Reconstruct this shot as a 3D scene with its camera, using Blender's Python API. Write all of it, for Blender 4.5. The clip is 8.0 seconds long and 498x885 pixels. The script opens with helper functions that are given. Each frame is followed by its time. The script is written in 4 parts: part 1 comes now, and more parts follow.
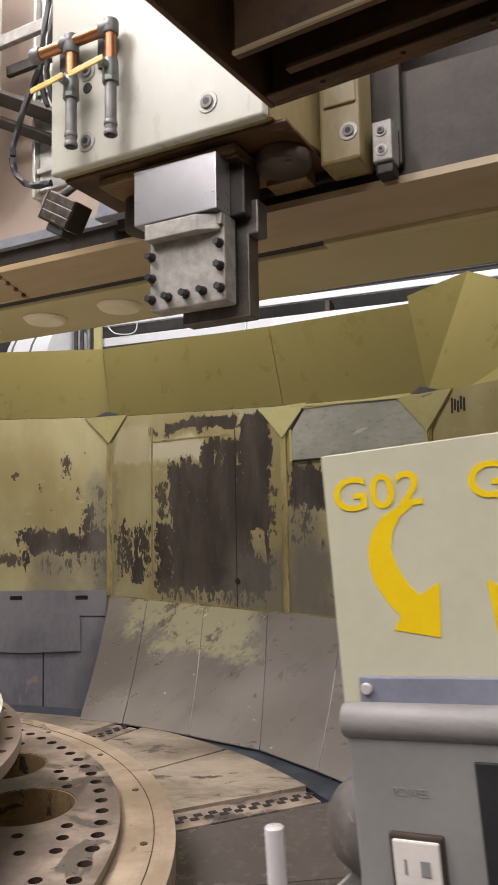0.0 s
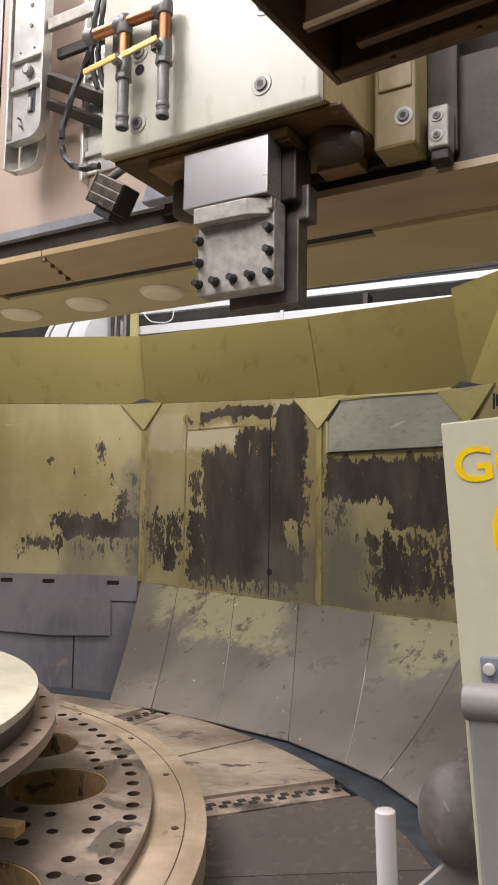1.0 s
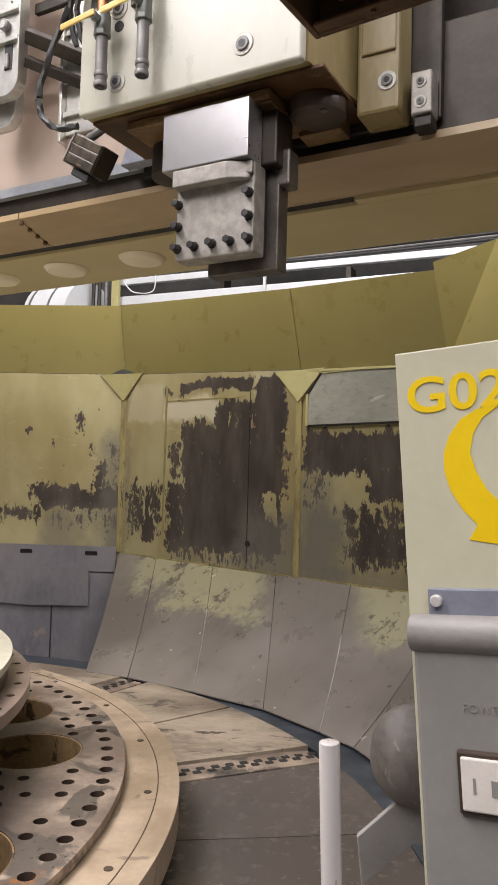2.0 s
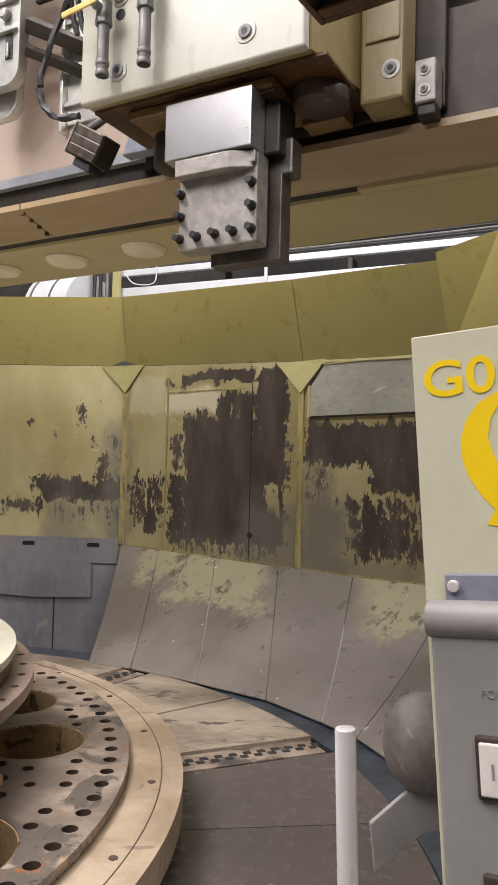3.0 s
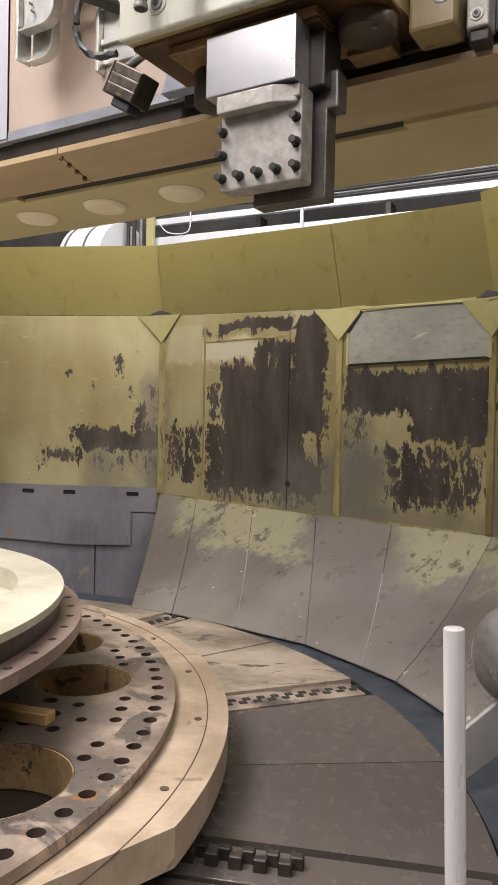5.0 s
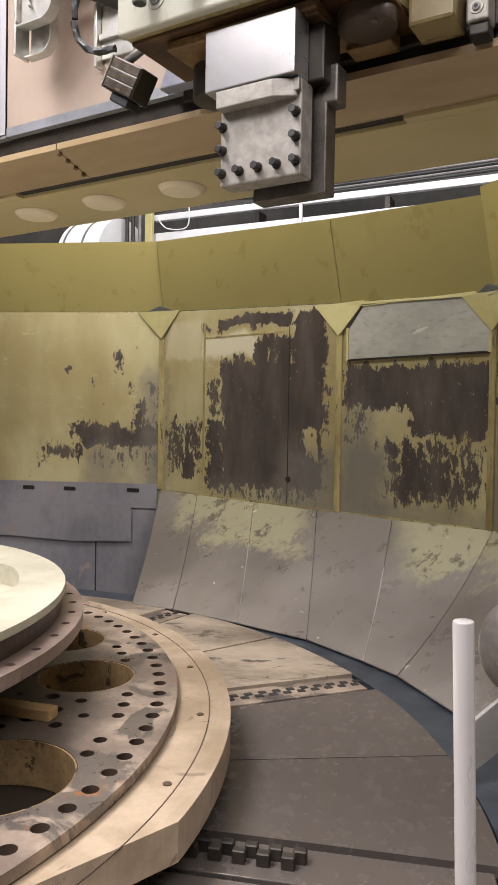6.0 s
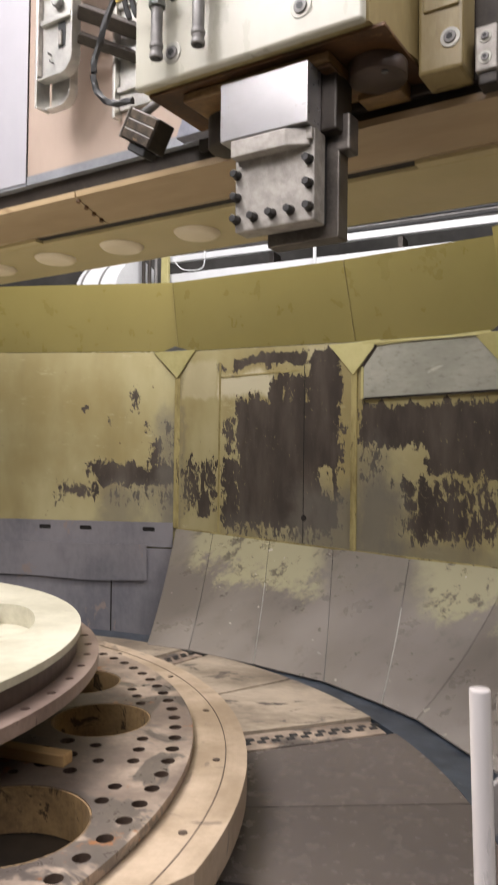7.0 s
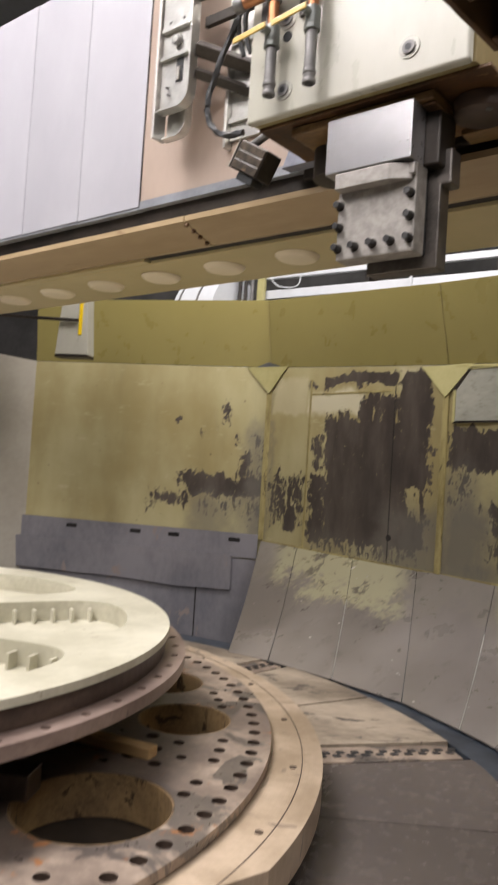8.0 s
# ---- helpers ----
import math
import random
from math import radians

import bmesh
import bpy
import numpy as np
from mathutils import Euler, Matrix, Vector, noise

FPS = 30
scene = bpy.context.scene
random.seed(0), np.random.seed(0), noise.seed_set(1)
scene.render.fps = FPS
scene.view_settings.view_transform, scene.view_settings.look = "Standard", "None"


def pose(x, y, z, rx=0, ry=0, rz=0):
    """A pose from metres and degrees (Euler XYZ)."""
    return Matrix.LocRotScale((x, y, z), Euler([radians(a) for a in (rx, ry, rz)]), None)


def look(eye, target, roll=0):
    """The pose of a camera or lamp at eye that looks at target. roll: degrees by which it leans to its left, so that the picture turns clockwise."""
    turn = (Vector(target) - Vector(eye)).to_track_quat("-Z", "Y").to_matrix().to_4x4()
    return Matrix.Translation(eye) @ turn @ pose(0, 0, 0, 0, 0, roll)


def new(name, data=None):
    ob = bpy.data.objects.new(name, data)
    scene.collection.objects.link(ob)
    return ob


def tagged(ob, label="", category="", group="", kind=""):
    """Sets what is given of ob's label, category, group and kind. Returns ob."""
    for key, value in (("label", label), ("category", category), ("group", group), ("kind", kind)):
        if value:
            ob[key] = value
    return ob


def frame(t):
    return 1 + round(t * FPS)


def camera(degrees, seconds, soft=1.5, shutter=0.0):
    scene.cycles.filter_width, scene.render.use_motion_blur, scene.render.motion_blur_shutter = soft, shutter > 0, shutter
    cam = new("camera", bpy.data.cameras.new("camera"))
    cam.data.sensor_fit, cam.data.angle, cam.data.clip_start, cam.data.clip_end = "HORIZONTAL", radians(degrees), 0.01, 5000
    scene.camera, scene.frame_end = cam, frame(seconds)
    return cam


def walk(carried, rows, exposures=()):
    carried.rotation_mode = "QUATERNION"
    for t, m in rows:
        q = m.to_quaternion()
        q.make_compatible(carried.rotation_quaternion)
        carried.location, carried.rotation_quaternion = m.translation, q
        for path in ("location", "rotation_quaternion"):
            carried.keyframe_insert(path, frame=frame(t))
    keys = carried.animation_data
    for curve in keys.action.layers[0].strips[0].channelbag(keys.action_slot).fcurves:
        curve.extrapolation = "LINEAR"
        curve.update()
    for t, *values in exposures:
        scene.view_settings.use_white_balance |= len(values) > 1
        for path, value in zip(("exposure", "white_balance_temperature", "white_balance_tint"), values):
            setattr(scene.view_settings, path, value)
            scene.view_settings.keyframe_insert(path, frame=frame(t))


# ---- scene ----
cam = camera(36.37, 8.0, shutter=0.5)
walk(cam, [
    (0.0, pose(0.0000, 0.0001, 1.1500, 95.554, 1.017, -0.000)),
    (0.5, pose(-0.0308, -0.0001, 1.1490, 95.842, -0.216, 0.846)),
    (1.0, pose(-0.0394, 0.0186, 1.1383, 94.973, -0.828, 2.051)),
    (1.5, pose(-0.0256, 0.0201, 1.1290, 93.954, -1.061, 1.458)),
    (2.0, pose(-0.0246, 0.0290, 1.1185, 93.136, -1.528, 0.636)),
    (3.5, pose(-0.0371, 0.0332, 1.1124, 91.989, -1.243, 0.927)),
    (4.0, pose(-0.0457, 0.0353, 1.1007, 90.839, -1.179, 2.112)),
    (4.5, pose(-0.0551, 0.0375, 1.0942, 89.603, -1.384, 3.159)),
    (6.0, pose(-0.0649, 0.0381, 1.0910, 88.572, -0.934, 3.181)),
    (6.5, pose(-0.0651, 0.0367, 1.0963, 89.332, -0.628, 3.576)),
    (7.0, pose(-0.0646, 0.0324, 1.1046, 91.315, -0.703, 4.351)),
    (7.5, pose(-0.0972, 0.0168, 1.1574, 94.502, -1.679, 7.210)),
    (8.0, pose(-0.0709, -0.0652, 1.1124, 92.112, -3.620, 10.764)),
], [(0, 0.15), (0.5, 0.2), (2, 0.2), (3.5, 0.28), (4.5, 0.34), (6.5, 0.43), (7, 0.40), (7.5, 0.24), (8, 0.22)])

# ---------------- light ----------------
world = bpy.data.worlds.new("hall")
scene.world = world
world.use_nodes = True
world.node_tree.nodes["Background"].inputs[0].default_value = (0.95, 0.97, 1.0, 1)
world.node_tree.nodes["Background"].inputs[1].default_value = 0.09


def lamp(name, place, target, w, h, watts, colour=(1, 0.96, 0.9)):
    data = bpy.data.lights.new(name, "AREA")
    data.shape, data.size, data.size_y, data.energy, data.color = "RECTANGLE", w, h, watts, colour
    ob = new(name, data)
    ob.matrix_world = look(place, target)
    return ob


lamp("bay_light", (-2.8, 1.2, 5.8), (-2.2, 2.4, 0), 2.0, 5.0, 500, (1, 0.95, 0.965))
lamp("bay_light", (2.4, 2.0, 5.8), (0.2, 3.4, 0.3), 1.4, 4.0, 255, (1, 0.95, 0.965))
lamp("bay_light", (-0.8, -3.2, 5.4), (-0.4, 3.0, 1.2), 6.0, 1.6, 235, (1, 0.95, 0.965))
lamp("bay_light", (-0.6, 7.4, 6.2), (-0.2, 8.2, 2.5), 6.0, 0.8, 110, (1, 0.97, 0.97))


# ---------------- materials ----------------
class Nodes:
    """Short calls for a node tree."""

    def __init__(self, name, rough=0.5, metal=0.0):
        self.m = bpy.data.materials.new(name)
        self.m.use_nodes = True
        self.t = self.m.node_tree
        self.b = self.t.nodes["Principled BSDF"]
        self.b.inputs["Roughness"].default_value = rough
        self.b.inputs["Metallic"].default_value = metal
        self.co = self.t.nodes.new("ShaderNodeTexCoord").outputs["Object"]

    def put(self, socket, v):
        if hasattr(v, "is_linked"):
            self.t.links.new(v, socket)
        elif isinstance(v, (tuple, list)) and len(v) == 3 and socket.type == "RGBA":
            socket.default_value = (*v, 1)
        else:
            socket.default_value = v

    def set(self, key, v):
        self.put(self.b.inputs[key], v)

    def math(self, op, a, b=0.0, c=0.0):
        n = self.t.nodes.new("ShaderNodeMath")
        n.operation = op
        for s, v in zip(n.inputs, (a, b, c)):
            self.put(s, v)
        return n.outputs[0]

    def scale(self, v):
        n = self.t.nodes.new("ShaderNodeMapping")
        self.put(n.inputs[0], self.co)
        n.inputs["Scale"].default_value = v
        return n.outputs[0]

    def noise(self, size, detail=5, rough=0.6, stretch=(1, 1, 1), dist=0.0):
        n = self.t.nodes.new("ShaderNodeTexNoise")
        self.put(n.inputs["Vector"], self.scale(stretch))
        n.inputs["Scale"].default_value, n.inputs["Detail"].default_value = size, detail
        n.inputs["Roughness"].default_value, n.inputs["Distortion"].default_value = rough, dist
        return n.outputs["Fac"]

    def ramp(self, v, lo, hi):
        n = self.t.nodes.new("ShaderNodeMapRange")
        n.interpolation_type = "SMOOTHSTEP"
        self.put(n.inputs["Value"], v)
        n.inputs["From Min"].default_value, n.inputs["From Max"].default_value = lo, hi
        return n.outputs[0]

    def mix(self, f, a, b):
        n = self.t.nodes.new("ShaderNodeMix")
        n.data_type = "RGBA"
        self.put(n.inputs[0], f)
        self.put(n.inputs[6], a)
        self.put(n.inputs[7], b)
        return n.outputs[2]

    def axis(self):
        n = self.t.nodes.new("ShaderNodeSeparateXYZ")
        self.put(n.inputs[0], self.co)
        return n.outputs

    def box(self, x0, x1, z0, z1, soft=0.08, warp=0.0):
        """About 1 inside a rectangle of the panel, falling to 0 outside."""
        x, _, z = self.axis()
        if warp:
            x = self.math("ADD", x, self.math("MULTIPLY", self.math("SUBTRACT", self.noise(5.5, 5, 0.65), 0.5), warp))
            z = self.math("ADD", z, self.math("MULTIPLY", self.math("SUBTRACT", self.noise(4.5, 5, 0.65, (1, 1, 0.8)), 0.5), warp))
        a = self.math("MULTIPLY", self.ramp(x, x0 - soft, x0 + soft), self.ramp(x, x1 + soft, x1 - soft))
        b = self.math("MULTIPLY", self.ramp(z, z0 - soft, z0 + soft), self.ramp(z, z1 + soft, z1 - soft))
        return self.math("MULTIPLY", a, b)

    def bump(self, v, strength=0.2, dist=0.004):
        n = self.t.nodes.new("ShaderNodeBump")
        n.inputs["Strength"].default_value, n.inputs["Distance"].default_value = strength, dist
        self.put(n.inputs["Height"], v)
        self.t.links.new(n.outputs[0], self.b.inputs["Normal"])

    def random(self):
        return self.t.nodes.new("ShaderNodeObjectInfo").outputs["Random"]


def surface(name, low, high, size=6.0, rough=0.5, metal=0.0, spots=None, spot_at=0.62, stretch=(1, 1, 1), bump=0.15, vary=0.0):
    """A surface between two tones, with grain, patches of a third tone and uneven gloss."""
    n = Nodes(name, rough, metal)
    big = n.noise(size, 6, 0.6, stretch)
    fine = n.noise(size * 14, 4, 0.6, stretch)
    f = n.math("ADD", n.math("MULTIPLY", big, 0.75), n.math("MULTIPLY", fine, 0.25))
    col = n.mix(n.ramp(f, 0.34, 0.66), low, high)
    if spots:
        mask = n.ramp(n.noise(size * 2.3, 8, 0.68, stretch, 0.6), spot_at, spot_at + 0.06)
        col = n.mix(mask, col, spots)
    if vary:
        g = n.math("ADD", n.math("MULTIPLY", n.random(), vary), 1 - vary / 2)
        s = n.t.nodes.new("ShaderNodeVectorMath")
        s.operation = "SCALE"
        n.put(s.inputs[0], col)
        n.put(s.inputs["Scale"], g)
        col = s.outputs[0]
    n.set("Base Color", col)
    n.set("Roughness", n.math("ADD", n.math("MULTIPLY", fine, 0.25), rough - 0.12))
    n.bump(f, bump)
    return n.m


PAINT, PAINT2, BARE = (0.335, 0.272, 0.12), (0.47, 0.42, 0.228), (0.052, 0.041, 0.034)


def peeled(name, boxes, fade=0.0, smear=0.35, film=(), kept=(), pale=()):
    """Yellow-green machine paint worn off to dark oily steel inside soft rectangles (x0, x1, z0, z1, soft, amount)."""
    n = Nodes(name, 0.4)
    ragged = n.noise(7, 9, 0.72, (1, 1, 0.42), 0.4)
    fine = n.noise(30, 9, 0.74, (1, 1, 0.42), 0.3)
    total = 0.0
    for x0, x1, z0, z1, soft, amount in boxes:
        total = n.math("MAXIMUM", total, n.math("MULTIPLY", n.box(x0, x1, z0, z1, soft * 1.5, 0.26), amount))
    for x0, x1, z0, z1, soft, amount in kept:
        total = n.math("SUBTRACT", total, n.math("MULTIPLY", n.box(x0, x1, z0, z1, soft, 0.3), amount))
    coarse = n.math("SUBTRACT", n.ramp(ragged, 0.3, 0.7), 0.5)
    small = n.math("SUBTRACT", n.ramp(fine, 0.3, 0.7), 0.5)
    score = n.math("ADD", total, n.math("ADD", n.math("MULTIPLY", coarse, 0.5), n.math("MULTIPLY", small, 1.0)))
    mask = n.math("MULTIPLY", n.ramp(score, 0.5, 0.53), n.ramp(total, 0.02, 0.1))
    tone = n.noise(1.7, 4, 0.55, (1, 1, 0.6))
    paint = n.mix(n.ramp(tone, 0.3, 0.7), PAINT, PAINT2)
    dirt = n.ramp(n.noise(2.6, 7, 0.65, (1.6, 1, 0.35)), 0.5, 0.78)
    paint = n.mix(n.math("MULTIPLY", dirt, smear), paint, (0.2, 0.17, 0.09))
    steel = n.mix(n.ramp(n.noise(3.5, 6, 0.6, (1.5, 1, 0.4)), 0.35, 0.7), BARE, (0.11, 0.09, 0.072))
    flecks = n.ramp(n.noise(60, 5, 0.7, (1, 1, 0.4)), 0.62, 0.66)
    steel = n.mix(n.math("MULTIPLY", flecks, n.ramp(ragged, 0.44, 0.56)), steel, (0.30, 0.26, 0.13))
    specks = n.ramp(n.noise(24, 3, 0.5), 0.70, 0.73)
    paint = n.mix(n.math("MULTIPLY", specks, 0.8), paint, (0.14, 0.09, 0.05))
    scuff = n.ramp(n.noise(9, 8, 0.8, (0.5, 1, 1.6)), 0.56, 0.66)
    paint = n.mix(n.math("MULTIPLY", scuff, 0.3), paint, (0.66, 0.61, 0.40))
    for x0, x1, z0, z1, soft, amount in pale:
        paint = n.mix(n.math("MULTIPLY", n.box(x0, x1, z0, z1, soft, 0.2), amount), paint, (0.62, 0.57, 0.40))
    col = n.mix(mask, paint, steel)
    if fade:
        _, _, z = n.axis()
        grease = n.math("MULTIPLY", n.ramp(n.math("ADD", z, n.math("MULTIPLY", tone, 0.5)), fade + 0.35, fade), 0.75)
        col = n.mix(grease, col, (0.16, 0.15, 0.13))
    for x0, x1, z0, z1, soft, amount in film:
        haze = n.math("MULTIPLY", n.box(x0, x1, z0, z1, soft, 0.4), n.ramp(n.noise(3, 6, 0.65, (1, 1, 0.5)), 0.2, 0.55))
        col = n.mix(n.math("MULTIPLY", haze, amount), col, (0.17, 0.155, 0.13))
    n.set("Base Color", col)
    n.set("Roughness", n.math("ADD", n.math("MULTIPLY", fine, 0.3), 0.22))
    n.bump(n.math("SUBTRACT", n.math("MULTIPLY", fine, 0.2), mask), 0.25, 0.002)
    return n.m


def chute_steel():
    """Greasy sheet steel with the yellow-green paint left along its upper edge."""
    n = Nodes("greasy_chute_steel", 0.32, 0.3)
    big, fine = n.noise(0.9, 4, 0.5, (1, 1, 0.5)), n.noise(30, 5, 0.65, (1, 1, 0.5))
    col = n.mix(n.ramp(big, 0.34, 0.66), (0.172, 0.15, 0.132), (0.305, 0.272, 0.245))
    streak = n.ramp(n.noise(7, 6, 0.7, (1, 1, 0.12)), 0.54, 0.72)
    col = n.mix(n.math("MULTIPLY", streak, 0.5), col, (0.115, 0.098, 0.086))
    _, _, z = n.axis()
    edge = n.math("ADD", z, n.math("MULTIPLY", n.math("SUBTRACT", n.noise(2.6, 8, 0.66), 0.5), 0.6))
    left = n.ramp(n.math("ADD", edge, n.math("MULTIPLY", n.math("SUBTRACT", fine, 0.5), 0.2)), 0.33, 0.42)
    coated = n.math("MAXIMUM", n.box(-0.86, 0.02, 0.1, 1.0, 0.07, 0.2), n.box(0.56, 1.3, 0.1, 1.0, 0.06, 0.2))
    left = n.math("MULTIPLY", left, n.math("ADD", n.math("MULTIPLY", coated, 0.9), 0.1))
    col = n.mix(n.math("MULTIPLY", left, 0.9), col, (0.40, 0.37, 0.235))
    worn = n.math("MULTIPLY", n.ramp(n.noise(6.5, 9, 0.72, (1, 1, 0.6), 0.2), 0.55, 0.6), left)
    col = n.mix(n.math("MULTIPLY", worn, 0.85), col, (0.105, 0.09, 0.075))
    chips = n.ramp(n.noise(17, 3, 0.5), 0.73, 0.75)
    col = n.mix(chips, col, (0.6, 0.55, 0.48))
    n.set("Base Color", col)
    n.set("Roughness", n.math("ADD", n.math("MULTIPLY", n.noise(5, 6, 0.7), 0.4), 0.12))
    n.bump(fine, 0.06)
    return n.m


def turned_plate():
    """Light brown turned steel: fine rings round the centre, handling stains."""
    n = Nodes("light_brown_turned_steel", 0.36, 0.2)
    big, fine = n.noise(2.4, 7, 0.65), n.noise(30, 5, 0.6)
    x, y, _ = n.axis()
    r = n.math("SQRT", n.math("ADD", n.math("MULTIPLY", x, x), n.math("MULTIPLY", y, y)))
    rings = n.t.nodes.new("ShaderNodeTexNoise")
    rings.noise_dimensions = "1D"
    n.put(rings.inputs["W"], n.math("MULTIPLY", r, 38.0))
    rings.inputs["Detail"].default_value = 4
    f = n.math("ADD", n.math("MULTIPLY", big, 0.95), n.math("MULTIPLY", rings.outputs[0], 0.05))
    col = n.mix(n.ramp(f, 0.36, 0.64), (0.34, 0.255, 0.17), (0.575, 0.452, 0.33))
    stain = n.ramp(n.noise(5, 6, 0.6, (1, 1, 1), 1.0), 0.62, 0.66)
    col = n.mix(n.math("MULTIPLY", stain, 0.65), col, (0.17, 0.13, 0.1))
    n.set("Base Color", col)
    n.set("Roughness", n.math("ADD", n.math("MULTIPLY", fine, 0.3), 0.22))
    n.bump(rings.outputs[0], 0.015)
    return n.m


def stained_plate():
    """Turned steel with oil stains, rust and painted-in shade, lighter towards its outer band."""
    n = Nodes("stained_shaded_steel", 0.36, 0.3)
    big, fine = n.noise(2.6, 7, 0.65), n.noise(40, 5, 0.6)
    col = n.mix(n.ramp(big, 0.36, 0.64), (0.19, 0.145, 0.115), (0.50, 0.395, 0.305))
    oil = n.ramp(n.noise(4.2, 5, 0.55, (1, 1, 1), 0.8), 0.53, 0.57)
    col = n.mix(n.math("MULTIPLY", oil, 0.8), col, (0.085, 0.075, 0.07))
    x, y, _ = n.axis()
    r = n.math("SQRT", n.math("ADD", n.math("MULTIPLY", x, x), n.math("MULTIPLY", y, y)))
    # darker middle: oil, plus the shade under the casting put into the colour
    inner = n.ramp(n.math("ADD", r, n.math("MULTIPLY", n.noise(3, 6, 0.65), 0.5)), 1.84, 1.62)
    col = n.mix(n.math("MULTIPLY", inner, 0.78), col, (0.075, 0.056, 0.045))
    rust = n.ramp(n.noise(7, 7, 0.7), 0.61, 0.66)
    col = n.mix(rust, col, (0.3, 0.13, 0.05))
    col = n.mix(n.math("MULTIPLY", n.ramp(fine, 0.55, 0.8), 0.25), col, (0.5, 0.41, 0.32))
    n.set("Base Color", col)
    n.set("Roughness", n.math("ADD", n.math("MULTIPLY", fine, 0.3), n.math("SUBTRACT", 0.32, n.math("MULTIPLY", oil, 0.16))))
    n.bump(big, 0.06)
    return n.m


def ground_steel():
    """Bright ground steel: even gloss, fine grinding lines and a few dull spots."""
    n = Nodes("ground_steel", 0.3, 0.75)
    col = n.mix(n.ramp(n.noise(3, 5, 0.6), 0.35, 0.65), (0.43, 0.42, 0.425), (0.51, 0.50, 0.505))
    lines = n.noise(60, 3, 0.5, (0.05, 1, 1))
    col = n.mix(n.math("MULTIPLY", n.ramp(lines, 0.5, 0.7), 0.2), col, (0.45, 0.43, 0.42))
    spots = n.ramp(n.noise(28, 6, 0.7), 0.64, 0.68)
    n.set("Base Color", n.mix(n.math("MULTIPLY", spots, 0.5), col, (0.36, 0.32, 0.28)))
    n.set("Roughness", n.math("ADD", n.math("MULTIPLY", lines, 0.1), 0.24))
    n.bump(lines, 0.01)
    return n.m


GROUND = ground_steel()
OLIVE = surface("olive_paint", (0.262, 0.218, 0.072), (0.298, 0.25, 0.086), 0.5, 0.3, 0, None, 0.71, (1, 1, 1), 0.02)
RIB_PAINT = surface("dirty_yellow_rib_paint", (0.20, 0.155, 0.06), (0.46, 0.39, 0.17), 4, 0.42, 0, (0.12, 0.095, 0.05), 0.58, (1, 1, 0.3), 0.06)
YELLOW_PAINT = surface("pale_yellow_paint", (0.46, 0.41, 0.17), (0.58, 0.53, 0.25), 3, 0.42, 0, (0.2, 0.16, 0.07), 0.68, bump=0.06)
BEAM = surface("beige_beam_paint", (0.34, 0.245, 0.135), (0.45, 0.34, 0.205), 1.4, 0.34, 0, (0.2, 0.12, 0.06), 0.60, (0.25, 1, 1), 0.03)
SOFFIT = surface("beige_soffit_paint", (0.48, 0.40, 0.21), (0.56, 0.47, 0.27), 1.5, 0.42, bump=0.02)
DISK = surface("cream_plastic", (0.78, 0.68, 0.5), (0.85, 0.75, 0.57), 5, 0.4, bump=0.02)
CHUTE = chute_steel()
DARKSHEET = surface("blue_grey_sheet", (0.19, 0.185, 0.205), (0.32, 0.305, 0.32), 1.6, 0.34, 0.3, (0.36, 0.29, 0.26), 0.62, (1, 1, 0.6), 0.04)
TABLE_DARK = surface("dark_oiled_table_steel", (0.155, 0.131, 0.117), (0.185, 0.156, 0.138), 1.1, 0.25, 0.4, None, 0.72, (1, 1, 1), 0.02, 0.2)
TABLE_RUST = surface("rust_streaked_table_steel", (0.19, 0.15, 0.11), (0.52, 0.43, 0.325), 2.0, 0.38, 0.1, (0.12, 0.098, 0.082), 0.57, (0.85, 1.6, 1), 0.04, 0.15)
GROOVE = surface("groove_black", (0.015, 0.013, 0.012), (0.03, 0.026, 0.023), 8, 0.6)
SEAL = surface("blue_black_rubber_seal", (0.022, 0.028, 0.037), (0.062, 0.074, 0.092), 9, 0.33, 0, (0.12, 0.12, 0.125), 0.62)
PLATE = turned_plate()
PLATE_DARK = stained_plate()
FLANGE = surface("pinkish_brown_flange_steel", (0.17, 0.12, 0.10), (0.34, 0.255, 0.215), 3, 0.36, 0.3, (0.1, 0.075, 0.06), 0.62, (1, 1, 1), 0.05)
BORE = surface("orange_brown_bore_edge", (0.15, 0.095, 0.05), (0.40, 0.27, 0.13), 5, 0.4, 0.2, (0.08, 0.052, 0.03), 0.54)
CREAM = surface("cream_painted_casting", (0.43, 0.405, 0.305), (0.62, 0.59, 0.47), 2.6, 0.42, 0, (0.33, 0.28, 0.2), 0.63, (1, 1, 1), 0.08)
RIM = surface("dark_rim", (0.05, 0.034, 0.027), (0.115, 0.08, 0.06), 4, 0.36, 0.3, (0.18, 0.12, 0.085), 0.66)
WOOD = surface("pale_wood", (0.42, 0.25, 0.1), (0.6, 0.4, 0.19), 5, 0.6, 0, None, 0.6, (0.2, 3, 3))
HEADPAINT = surface("cream_machine_paint", (0.44, 0.425, 0.345), (0.515, 0.50, 0.425), 1.2, 0.3, 0, (0.38, 0.33, 0.21), 0.72, (1, 1, 0.4), 0.02)
HEADSIDE = surface("yellowed_machine_paint", (0.24, 0.18, 0.075), (0.42, 0.35, 0.18), 3, 0.38, 0, (0.14, 0.09, 0.04), 0.58, (1, 1, 0.35))
RUST = surface("oily_rusty_iron", (0.028, 0.014, 0.006), (0.14, 0.07, 0.028), 5, 0.42, 0.2, (0.24, 0.135, 0.055), 0.62, bump=0.25)
RINGGREY = surface("dull_turned_ring", (0.30, 0.29, 0.25), (0.42, 0.41, 0.36), 12, 0.4, 0.3)
